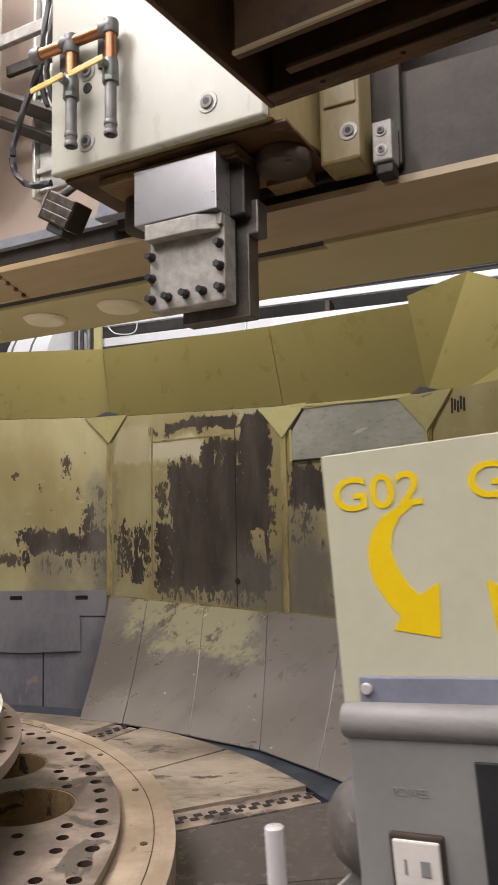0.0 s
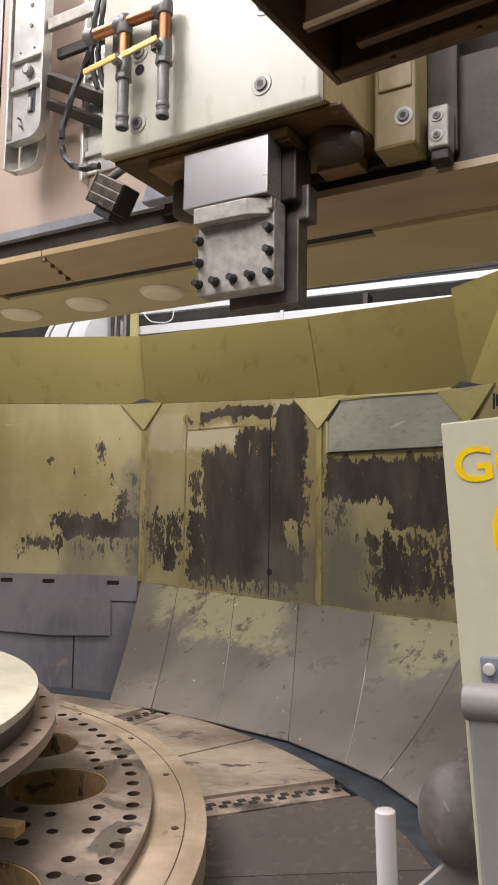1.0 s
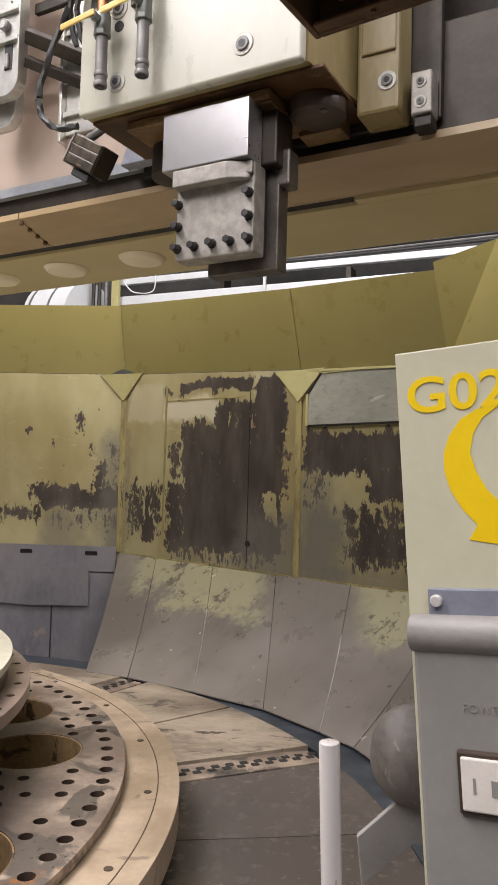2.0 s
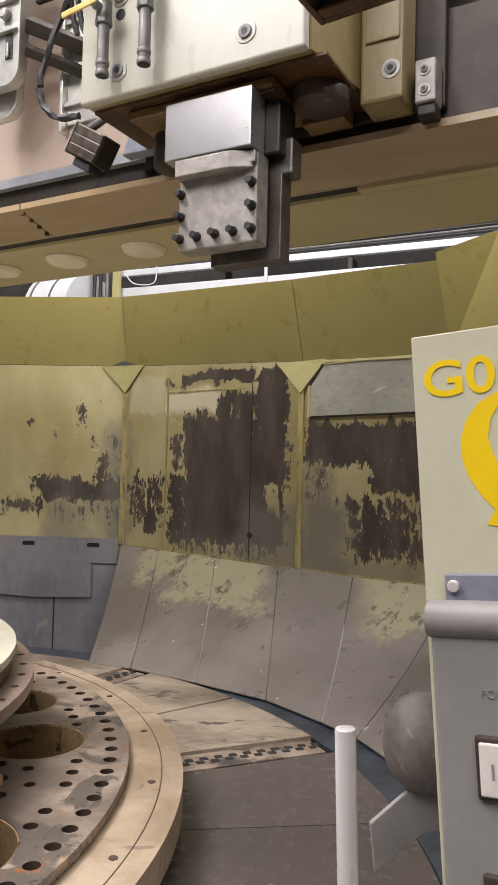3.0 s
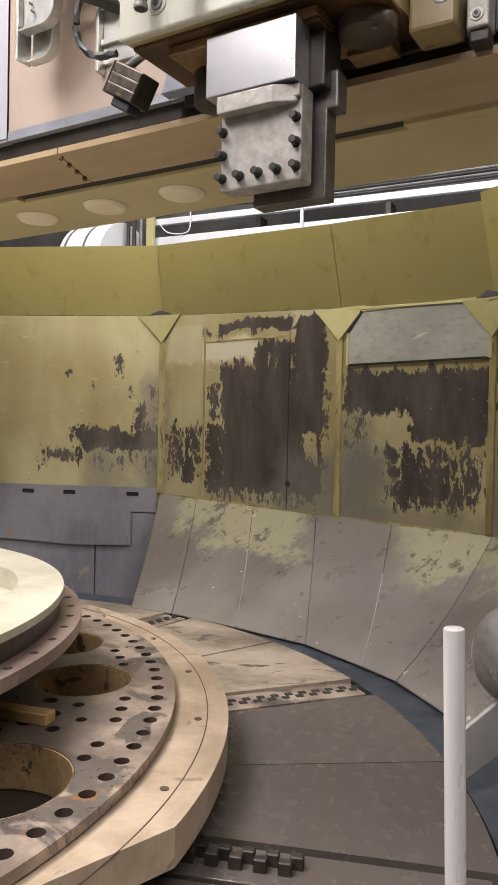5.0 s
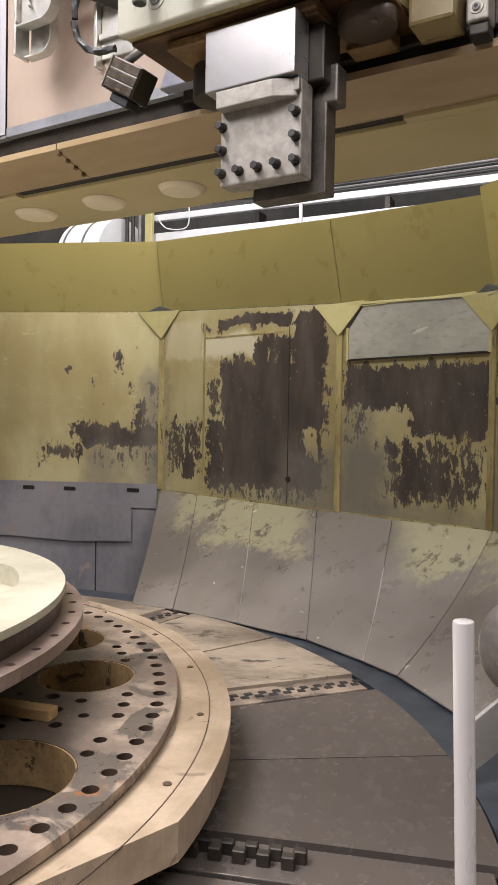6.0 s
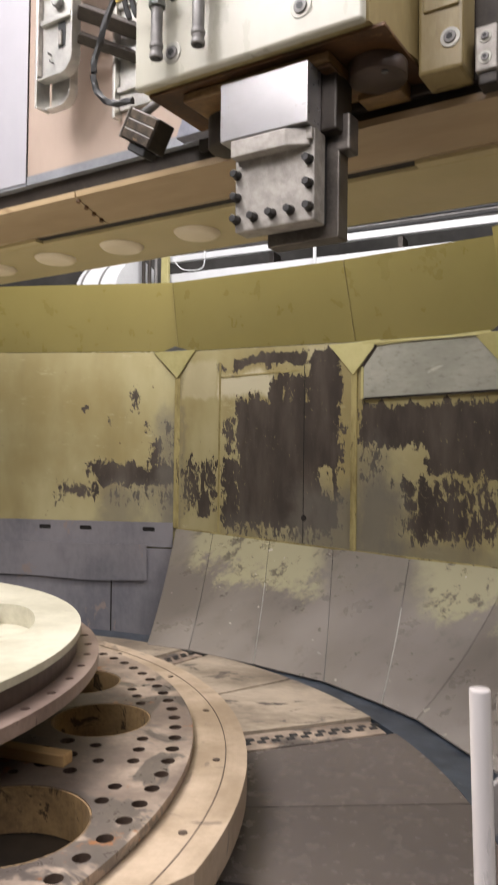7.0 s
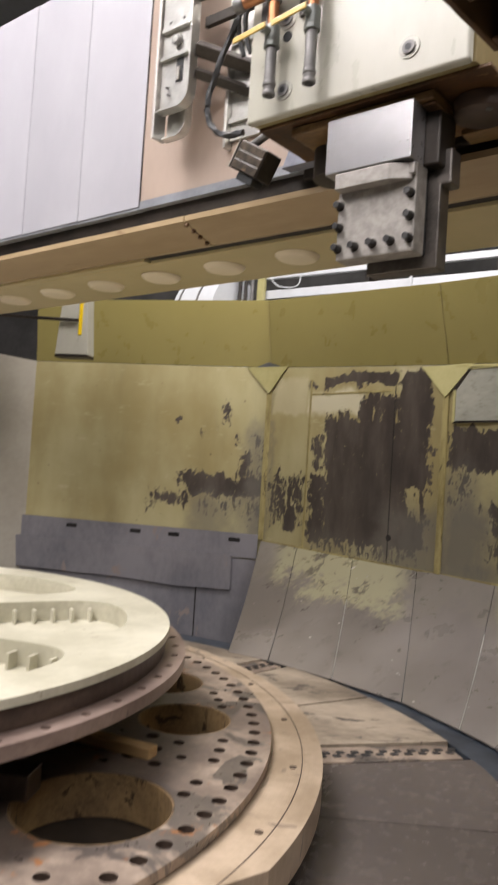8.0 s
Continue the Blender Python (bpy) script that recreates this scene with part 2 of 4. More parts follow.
COLLAR = surface("tan_stained_plate", (0.10, 0.05, 0.018), (0.30, 0.19, 0.08), 5, 0.4, 0.1, (0.16, 0.065, 0.02), 0.58, (0.6, 1, 1), 0.15)
BOOMRUST = surface("brown_rusted_boom_steel", (0.035, 0.017, 0.007), (0.115, 0.058, 0.022), 7, 0.5, 0.2, (0.2, 0.11, 0.045), 0.64, (1, 1, 1), 0.25)
BOXFACE = surface("worn_brown_black_metal", (0.03, 0.024, 0.019), (0.11, 0.085, 0.06), 16, 0.4, 0.5, (0.2, 0.14, 0.08), 0.6)
VALVE = surface("grey_green_valve", (0.13, 0.14, 0.13), (0.22, 0.23, 0.21), 20, 0.42, 0.4)
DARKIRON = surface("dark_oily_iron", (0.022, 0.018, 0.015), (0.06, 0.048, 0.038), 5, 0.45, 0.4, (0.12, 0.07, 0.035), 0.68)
RAMSTEEL = surface("dark_grey_ram_steel", (0.085, 0.075, 0.066), (0.17, 0.15, 0.132), 9, 0.36, 0.5, (0.24, 0.21, 0.18), 0.68)
CASTSTEEL = surface("grey_blasted_steel", (0.25, 0.23, 0.205), (0.40, 0.37, 0.335), 26, 0.45, 0.3, (0.17, 0.14, 0.115), 0.66, bump=0.3)
BOLT = surface("black_bolt", (0.035, 0.034, 0.033), (0.075, 0.072, 0.07), 30, 0.4, 0.6)
SHEETW = surface("bright_cover_sheet", (0.42, 0.41, 0.44), (0.52, 0.51, 0.535), 0.35, 0.4, 0.15, None, 0.70, (1, 1, 0.5), 0.003, 0.12)
SHEETB = surface("beige_cover_sheet", (0.40, 0.31, 0.25), (0.49, 0.39, 0.32), 0.7, 0.34, 0.1, (0.45, 0.37, 0.32), 0.70, (1, 1, 0.5), 0.008)
LIP = surface("grey_lip", (0.25, 0.26, 0.28), (0.36, 0.37, 0.4), 5, 0.4, 0.4)
ALU = surface("scratched_aluminium", (0.5, 0.49, 0.46), (0.68, 0.67, 0.63), 8, 0.38, 0.8, (0.3, 0.28, 0.24), 0.66, bump=0.1)
COPPER = surface("dull_copper", (0.33, 0.13, 0.06), (0.46, 0.21, 0.1), 12, 0.4, 0.8)
PIPEGREY = surface("grey_pipe", (0.14, 0.135, 0.13), (0.24, 0.23, 0.22), 14, 0.5, 0.3)
BRASSYEL = surface("yellow_lever", (0.6, 0.42, 0.1), (0.72, 0.52, 0.16), 14, 0.4)
BLACK = surface("black_rubber", (0.012, 0.012, 0.013), (0.03, 0.03, 0.03), 20, 0.55)
PENDANT = surface("cream_pendant_paint", (0.56, 0.53, 0.38), (0.63, 0.60, 0.44), 9, 0.42, 0, (0.5, 0.46, 0.33), 0.72, (1, 1, 1), 0.02)
PENGREY = surface("grey_console_plastic", (0.24, 0.23, 0.215), (0.29, 0.28, 0.26), 18, 0.42, 0, (0.34, 0.32, 0.3), 0.7, bump=0.03)
PENROLL = surface("dusty_grey_hood", (0.22, 0.205, 0.195), (0.30, 0.28, 0.265), 40, 0.5, 0, (0.42, 0.36, 0.29), 0.66, (0.6, 1, 1))
STRIPBLUE = surface("blue_grey_strip", (0.2, 0.21, 0.26), (0.27, 0.28, 0.33), 30, 0.4)
YELLOW = surface("yellow_vinyl", (0.90, 0.60, 0.005), (0.96, 0.67, 0.01), 20, 0.4, 0, None, 0.6, (1, 1, 1), 0.02)
BUTTON = surface("white_button", (0.7, 0.64, 0.58), (0.78, 0.72, 0.66), 40, 0.35)
KNOB = surface("worn_black_knob", (0.065, 0.054, 0.048), (0.19, 0.165, 0.145), 14, 0.6, 0, (0.28, 0.24, 0.2), 0.56)
CHROME = surface("satin_steel_rod", (0.74, 0.68, 0.66), (0.84, 0.79, 0.77), 3, 0.28, 0.4, None, 0.6, (1, 1, 0.2), 0.0)
WHITE = surface("white_enamel", (0.72, 0.73, 0.74), (0.82, 0.83, 0.84), 2, 0.4, bump=0.02)
HALLDARK = surface("dark_hall_wall", (0.035, 0.033, 0.03), (0.08, 0.075, 0.07), 1.0, 0.8)
HALL = surface("hall_wall", (0.25, 0.25, 0.24), (0.33, 0.33, 0.32), 0.6, 0.8)
CONCRETE = surface("concrete", (0.14, 0.135, 0.125), (0.22, 0.21, 0.2), 1.5, 0.7, 0, (0.09, 0.085, 0.08), 0.62)
WINDOW = surface("smeared_grey_window", (0.31, 0.305, 0.25), (0.46, 0.45, 0.375), 1.8, 0.3, 0, (0.52, 0.51, 0.43), 0.60, (0.7, 1, 1.5), 0.01)
GREYWALL = surface("grey_beige_panel", (0.30, 0.27, 0.22), (0.38, 0.35, 0.29), 1.5, 0.5)


# ---------------- shape helpers ----------------
def part(name, bm, material, parent=None, label="", smooth=False):
    me = bpy.data.meshes.new(name)
    bmesh.ops.recalc_face_normals(bm, faces=bm.faces)
    bm.to_mesh(me)
    bm.free()
    me.materials.append(material)
    for p in me.polygons:
        p.use_smooth = smooth
    if smooth:
        me.set_sharp_from_angle(angle=radians(35))
    ob = new(name, me)
    if parent:
        ob.parent = parent
    if label:
        tagged(ob, label)
    return ob


def thing(name, m, label, category, group="", kind=""):
    ob = new(name)
    ob.matrix_world = m
    return tagged(ob, label, category, group, kind)


def bevelled(bm, w, seg=2):
    if w:
        edges = [e for e in bm.edges if len(e.link_faces) == 2 and e.calc_face_angle(0) > 0.5]
        bmesh.ops.bevel(bm, geom=edges, offset=w, segments=seg, profile=0.5, affect="EDGES", clamp_overlap=True)
    return bm


def block(x0, x1, y0, y1, z0, z1, w=0.003, seg=2):
    bm = bmesh.new()
    bmesh.ops.create_cube(bm, size=1, matrix=Matrix.Translation(((x0 + x1) / 2, (y0 + y1) / 2, (z0 + z1) / 2)) @ Matrix.Diagonal((x1 - x0, y1 - y0, z1 - z0, 1)))
    return bevelled(bm, w, seg)


def prism(points, depth, m=None, w=0.0):
    """A flat outline in x and z, drawn back along y by depth."""
    bm = bmesh.new()
    a = [bm.verts.new((x, 0, z)) for x, z in points]
    b = [bm.verts.new((x, depth, z)) for x, z in points]
    bm.faces.new(a)
    bm.faces.new(b[::-1])
    k = len(points)
    for i in range(k):
        bm.faces.new((a[i], b[i], b[(i + 1) % k], a[(i + 1) % k]))
    bmesh.ops.recalc_face_normals(bm, faces=bm.faces)
    bevelled(bm, w)
    if m:
        bm.transform(m)
    return bm


def rod(a, b, r, r2=None, n=16, w=0.0):
    a, b = Vector(a), Vector(b)
    bm = bmesh.new()
    m = Matrix.Translation((a + b) / 2) @ (b - a).to_track_quat("Z", "Y").to_matrix().to_4x4()
    bmesh.ops.create_cone(bm, cap_ends=True, segments=n, radius1=r, radius2=r if r2 is None else r2, depth=(b - a).length, matrix=m)
    return bevelled(bm, w, 2)


def join(*bms):
    out = bms[0]
    for bm in bms[1:]:
        me = bpy.data.meshes.new("joined")
        bm.to_mesh(me)
        bm.free()
        out.from_mesh(me)
        bpy.data.meshes.remove(me)
    return out


def tube(points, r, n=8, steps=10, twist=0.0):
    """A round cable through points, smoothed; with twist it has strands."""
    pts = [Vector(p) for p in points]
    line = []
    for i in range(len(pts) - 1):
        p0, p1, p2, p3 = pts[max(i - 1, 0)], pts[i], pts[i + 1], pts[min(i + 2, len(pts) - 1)]
        for k in range(steps):
            t = k / steps
            line.append(0.5 * (2 * p1 + (p2 - p0) * t + (2 * p0 - 5 * p1 + 4 * p2 - p3) * t * t + (3 * p1 - p0 - 3 * p2 + p3) * t ** 3))
    line.append(pts[-1])
    bm = bmesh.new()
    rings = []
    for i, p in enumerate(line):
        d = (line[min(i + 1, len(line) - 1)] - line[max(i - 1, 0)]).normalized()
        q = d.to_track_quat("Z", "Y")
        ring = []
        for j in range(n):
            a = 2 * math.pi * j / n
            rr = r * (1 + (0.22 * math.sin(3 * a + twist * i) if twist else 0))
            ring.append(bm.verts.new(p + q @ Vector((rr * math.cos(a), rr * math.sin(a), 0))))
        rings.append(ring)
    for a, b in zip(rings, rings[1:]):
        for j in range(n):
            bm.faces.new((a[j], a[(j + 1) % n], b[(j + 1) % n], b[j]))
    bm.faces.new(rings[0][::-1])
    bm.faces.new(rings[-1])
    return bm


def cut_plate(outer, holes, z0, z1):
    """A flat plate from an outline with holes (lists of points), as solid geometry."""
    curve = bpy.data.curves.new("outline", "CURVE")
    curve.dimensions, curve.fill_mode = "2D", "BOTH"
    for pts in (outer, *holes):
        s = curve.splines.new("POLY")
        s.points.add(len(pts) - 1)
        for q, (x, y) in zip(s.points, pts):
            q.co = (x, y, 0, 1)
        s.use_cyclic_u = True
    curve.extrude = (z1 - z0) / 2
    ob = bpy.data.objects.new("outline", curve)
    me = ob.to_mesh()
    bm = bmesh.new()
    bm.from_mesh(me)
    ob.to_mesh_clear()
    bpy.data.objects.remove(ob)
    bpy.data.curves.remove(curve)
    bmesh.ops.remove_doubles(bm, verts=bm.verts, dist=1e-5)
    bmesh.ops.translate(bm, verts=bm.verts, vec=(0, 0, (z0 + z1) / 2))
    return bm


def circle(x, y, r, n=48, a0=0.0, a1=360.0):
    return [(x + r * math.cos(radians(a0 + (a1 - a0) * i / n)), y + r * math.sin(radians(a0 + (a1 - a0) * i / n))) for i in range(n)]


def face_frame(p, q):
    """Origin at p, x towards q, y away from the table, z up."""
    a = math.degrees(math.atan2(q[1] - p[1], q[0] - p[0]))
    return pose(p[0], p[1], 0, 0, 0, a), math.hypot(q[0] - p[0], q[1] - p[1])


# ---------------- the hall ----------------
def hall():
    for name, b, m in (
        ("floor", block(-12, 9, -8, 13, -0.95, -0.75, 0), CONCRETE),
        ("ceiling", block(-12, 9, -8, 13, 7.0, 7.2, 0), HALL),
        ("wall_south", block(-12, 9, -8.2, -8, -0.75, 7, 0), HALL),
        ("wall_north", block(-12, 9, 13, 13.2, -0.75, 7, 0), HALLDARK),
        ("wall_west", block(-12.2, -12, -8, 13, -0.75, 7, 0), HALL),
        ("wall_east", block(9, 9.2, -8, 13, -0.75, 7, 0), HALL),
    ):
        tagged(part(name, b, m), "plain painted factory hall " + name.split("_")[0], name.split("_")[0], kind="structure")


hall()

# ---------------- rotary table ----------------
CX, CY = -2.1, 2.2
TABLE = pose(CX, CY, 0)


def table():
    t = thing("rotary_table", TABLE, "large dark round machine table with radial slotted strips", "machine table")
    part("body", rod((0, 0, -0.42), (0, 0, -0.03), 2.58, n=160, w=0.01), GROOVE, t, "black body under the table plates")
    half = 0.085
    pitch = 360 / 11
    for k in range(11):
        mid = 24.4 + pitch * k
        for side in (0, 1):
            # half sector between a slotted strip and the seam in mid-sector
            a0, a1 = (mid, mid + pitch / 2) if side == 0 else (mid + pitch / 2, mid + pitch)
            seam = 0.009 if k == 0 else 0.003
            off0 = half + 0.018 if side == 0 else seam
            off1 = seam if side == 0 else half + 0.018
            r0, r1 = 1.2, 2.6
            s0, s1 = radians(a0), radians(a1)
            n0, n1 = (-math.sin(s0), math.cos(s0)), (math.sin(s1), -math.cos(s1))
            pts = [(r0 * math.cos(s0) + n0[0] * off0, r0 * math.sin(s0) + n0[1] * off0)]
            b0, b1 = s0 + off0 / r1, s1 - off1 / r1
            pts += [(r1 * math.cos(b0 + (b1 - b0) * i / 8), r1 * math.sin(b0 + (b1 - b0) * i / 8)) for i in range(9)]
            pts += [(r0 * math.cos(s1) + n1[0] * off1, r0 * math.sin(s1) + n1[1] * off1)]
            bm = prism(pts, 0.03)
            bm.transform(Matrix(((1, 0, 0, 0), (0, 0, 1, 0), (0, 1, 0, -0.03), (0, 0, 0, 1))))
            rusty = k in (0, 1, 2, 3)
            part("table_plate", bm, TABLE_RUST if rusty else TABLE_DARK, t)
        rail = block(1.2, 2.57, -half * 0.9, half * 0.9, -0.032, -0.003, 0.003)
        rail.transform(pose(0, 0, 0, 0, 0, mid))
        strip = part("slot_strip", rail, PLATE_DARK if k < 3 else TABLE_DARK, t)
        for i in range(8 if k == 10 else 14):
            r = (1.62 if k == 10 else 1.72) + i * 0.062
            for dy, dx in ((-0.016, 0), (0.016, 0.026)):
                tooth = block(r + dx, r + dx + 0.034, dy - 0.013, dy + 0.013, -0.006, 0.001 if k < 9 else 0.03, 0.003, 1)
                tooth.transform(pose(0, 0, 0, 0, 0, mid))
                part("tooth", tooth, GROOVE if k < 9 else DARKIRON, strip)
    ring = cut_plate(circle(0, 0, 2.80, 180), [circle(0, 0, 2.612, 180)], -0.08, -0.012)
    tagged(part("table_seal", bevelled(ring, 0.012), SEAL), "dark blue-black rubber seal ring round the machine table", "seal", kind="structure").matrix_world = TABLE


table()


def plates():
    """The stacked workpiece: a clipped base plate, a drilled plate, a flange and a cream casting."""
    t = thing("base_plate", pose(-2.1, 2.25, 0), "thick light-brown machined base plate with clipped edge", "plate")
    out = []
    for i in range(360):
        a = radians(i)
        r = 1.867
        d = math.cos(a - radians(-43.6))
        if d > 0.8:
            r = min(r, 1.654 / d)
        out.append((r * math.cos(a), r * math.sin(a)))
    part("plate", bevelled(cut_plate(out, [circle(0, 0, 1.55, 120)], 0.085, 0.18), 0.004), PLATE, t)
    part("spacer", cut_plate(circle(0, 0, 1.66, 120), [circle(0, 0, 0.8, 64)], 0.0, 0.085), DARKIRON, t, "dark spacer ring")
    part("scribed_ring", cut_plate(circle(0, 0, 1.802, 180), [circle(0, 0, 1.799, 180)], 0.178, 0.1812), RIM, t)
    for i in range(24):
        a = radians(i * 15 + 4)
        part("screw_hole", rod((1.772 * math.cos(a), 1.772 * math.sin(a), 0.175), (1.772 * math.cos(a), 1.772 * math.sin(a), 0.1822), 0.012, n=12), RIM, t)

    t = thing("drilled_plate", pose(-2.1, 2.25, 0), "dark stained round steel plate with many bolt holes", "plate")
    rng = random.Random(4)
    holes = []
    n = 109
    for i in range(n):
        a = radians(i * 360 / n + 0.5)
        if math.cos(a - radians(5)) > -0.2:
            holes.append(circle(1.637 * math.cos(a), 1.637 * math.sin(a), 0.0215, 18))
    for i in range(n):
        a = radians(i * 360 / n + 0.2)
        if math.cos(a - radians(5)) > 0 and i % 7 not in (3, 5):
            holes.append(circle(1.535 * math.cos(a), 1.535 * math.sin(a), 0.0195, 16))
    for i in range(11):
        a, r = radians(-5 + 1.6 * i), 1.22 + 0.25 * ((i * 0.618) % 1)
        holes.append(circle(r * math.cos(a), r * math.sin(a), 0.016 + 0.014 * ((i * 0.37) % 1), 12))
    for i in range(60):
        a = radians(i * 6 + rng.uniform(-1, 1))
        r = rng.uniform(1.2, 1.46)
        if math.cos(a - radians(50)) > 0.85 and i % 3:
            holes.append(circle(r * math.cos(a), r * math.sin(a), rng.choice((0.018, 0.022, 0.03)), 12))
    big = [(1.345, 0.348, 0.168), (1.305, -0.40, 0.215), (1.145, 0.765, 0.16), (0.845, 1.105, 0.16), (1.07, -0.97, 0.2)]
    centre = [(sum(p[0] for p in h) / len(h), sum(p[1] for p in h) / len(h)) for h in holes]
    holes = [h for h, c in zip(holes, centre) if all(math.hypot(c[0] - x, c[1] - y) > r + 0.032 for x, y, r in big)]
    holes += [circle(x, y, r, 56) for x, y, r in big]
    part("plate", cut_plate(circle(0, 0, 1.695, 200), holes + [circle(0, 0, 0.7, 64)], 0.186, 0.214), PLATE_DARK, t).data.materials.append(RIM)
    # hole walls get a darker colour that stands for the shade in them
    me = t.children[0].data
    for p in me.polygons:
        if abs(p.normal.z) < 0.5 and math.hypot(p.center.x, p.center.y) < 1.68:
            p.material_index = 1
    # added dark disc in place of the shade at the bottom of the holes
    part("under_plate", cut_plate(circle(0, 0, 1.672, 160), [circle(0, 0, 0.7, 64)] + [circle(x, y, r, 56) for x, y, r in big], 0.1825, 0.186), DARKIRON, t, "black layer added under the plate to shade its holes")
    for x, y, r in big:
        part("bore_lining", cut_plate(circle(x, y, r - 0.001, 56), [circle(x, y, r - 0.006, 56)], 0.088, 0.2125), BORE, t, "orange-brown machined bore edge")

    t = thing("bolt_flange", pose(-2.1, 2.25, 0), "brown steel flange with a row of bolt holes", "flange")
    R = 1.377
    holes = [circle((R - 0.036) * math.cos(radians(a)), (R - 0.036) * math.sin(radians(a)), 0.014, 14) for a in range(0, 360, 6)]
    part("plate", cut_plate(circle(0, 0, R, 180), holes + [circle(0, 0, 0.6, 64)], 0.412, 0.45), FLANGE, t)
    # another added dark disc, so that the flange holes look deep and shaded
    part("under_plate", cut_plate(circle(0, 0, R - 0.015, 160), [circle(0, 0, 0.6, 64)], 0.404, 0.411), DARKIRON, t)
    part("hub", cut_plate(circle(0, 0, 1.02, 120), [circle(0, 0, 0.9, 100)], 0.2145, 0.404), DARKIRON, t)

    t = thing("cream_casting", pose(-2.1, 2.25, 0), "cream painted round casting with ribbed pockets", "casting")
    R = 1.315
    openings = []
    for k in range(8):
        mid, pts = radians(22 + 45 * k), []
        for i in range(48):
            b = 2 * math.pi * i / 48
            c, q = math.cos(b), math.sin(b)
            c, q = math.copysign(abs(c) ** 0.55, c), math.copysign(abs(q) ** 0.6, q)
            r = 0.87 + 0.29 * c
            pts.append((r * math.cos(mid + radians(17.5) * q), r * math.sin(mid + radians(17.5) * q)))
        openings.append(pts)
    part("top", bevelled(cut_plate(circle(0, 0, R, 180), openings, 0.51, 0.535), 0.008), CREAM, t)
    part("rim", cut_plate(circle(0, 0, R - 0.012, 180), [circle(0, 0, R - 0.05, 160)], 0.4505, 0.51), RIM, t, "dark machined rim")
    part("inner_floor", rod((0, 0, 0.452), (0, 0, 0.456), R - 0.06, n=120), CREAM, t)
    for k, pts in enumerate(openings):
        bm = bmesh.new()
        rows = [[bm.verts.new((x * f, y * f, z)) for x, y in pts] for f, z in ((1.0, 0.512), (1.004, 0.457))]
        for i in range(len(pts)):
            j = (i + 1) % len(pts)
            bm.faces.new((rows[0][i], rows[0][j], rows[1][j], rows[1][i]))
        pocket = part("pocket_wall", bm, CREAM, t, "", True)
        side = radians(22 + 45 * k + 16.2)
        for i in range(6):
            fin = block(0.68 + 0.075 * i, 0.69 + 0.075 * i, -0.035, 0.012, 0.457, 0.507, 0)
            fin.transform(pose(0, 0, 0, 0, 0, math.degrees(side)))
            part("fin", fin, CREAM, pocket)

    w = thing("wood_block", pose(-0.745, 2.205, 0.2145, 0, 0, -14), "loose pale wooden wedge lying on the drilled plate", "wood block")
    b = thing("setting_block", pose(-1.08, 1.84, 0.2145, 0, 0, 4), "brown steel setting block lying on the drilled plate", "steel block")
    part("block", block(-0.12, 0.12, -0.05, 0.05, 0, 0.07, 0.004), RIM, b)
    part("timber", block(-0.5, 0.0, -0.026, 0.026, 0.0, 0.034, 0.004), WOOD, w)


plates()

# ---------------- enclosure ----------------
Z4, A0, L, M, R, E, F = (-4.2, 4.4), (-3.09, 5.88), (-1.04, 5.70), (0.225, 4.68), (0.97, 4.00), (1.45, 3.05), (1.5, 1.6)
TOP = {A0: 1.925, L: 1.915, M: 1.83, R: 1.785, E: 1.76, F: 1.76, Z4: 2.0}
LOW = {A0: -0.2, L: 0.585, M: 0.56, R: 0.56, E: 0.56, F: 0.56, Z4: -0.2}


def wall(name, p, q, material, label, low=None):
    m, length = face_frame(p, q)
    zp, zq = (low, low) if low is not None else (LOW[p], LOW[q])
    ob = part(name, prism([(0, zp), (length, zq), (length, TOP[q]), (0, TOP[p])], 0.012), material)
    ob.matrix_world = m
    return tagged(ob, label, "wall panel", kind="structure")


PEEL_A = peeled("worn_paint_a", [(1.42, 2.06, 0.90, 1.05, 0.03, 1.05), (1.12, 1.46, 0.80, 0.93, 0.04, 0.7), (1.07, 1.13, 0.72, 0.85, 0.03, 0.8), (1.36, 1.60, 0.98, 1.09, 0.03, 1.0),
                                 (1.83, 1.94, 1.04, 1.24, 0.025, 0.9), (1.97, 2.06, 1.0, 1.4, 0.04, 0.6), (1.50, 2.04, 0.75, 0.90, 0.05, 0.42), (1.67, 1.75, 1.44, 1.64, 0.03, 0.7),
                                 (1.50, 1.55, 1.34, 1.41, 0.02, 0.6), (1.79, 1.87, 1.30, 1.42, 0.03, 0.5), (1.30, 1.34, 1.48, 1.53, 0.015, 0.7)],
                0.42, 0.3, [(1.45, 2.1, 0.55, 0.92, 0.1, 0.6), (1.9, 2.1, 0.6, 1.5, 0.08, 0.6)])
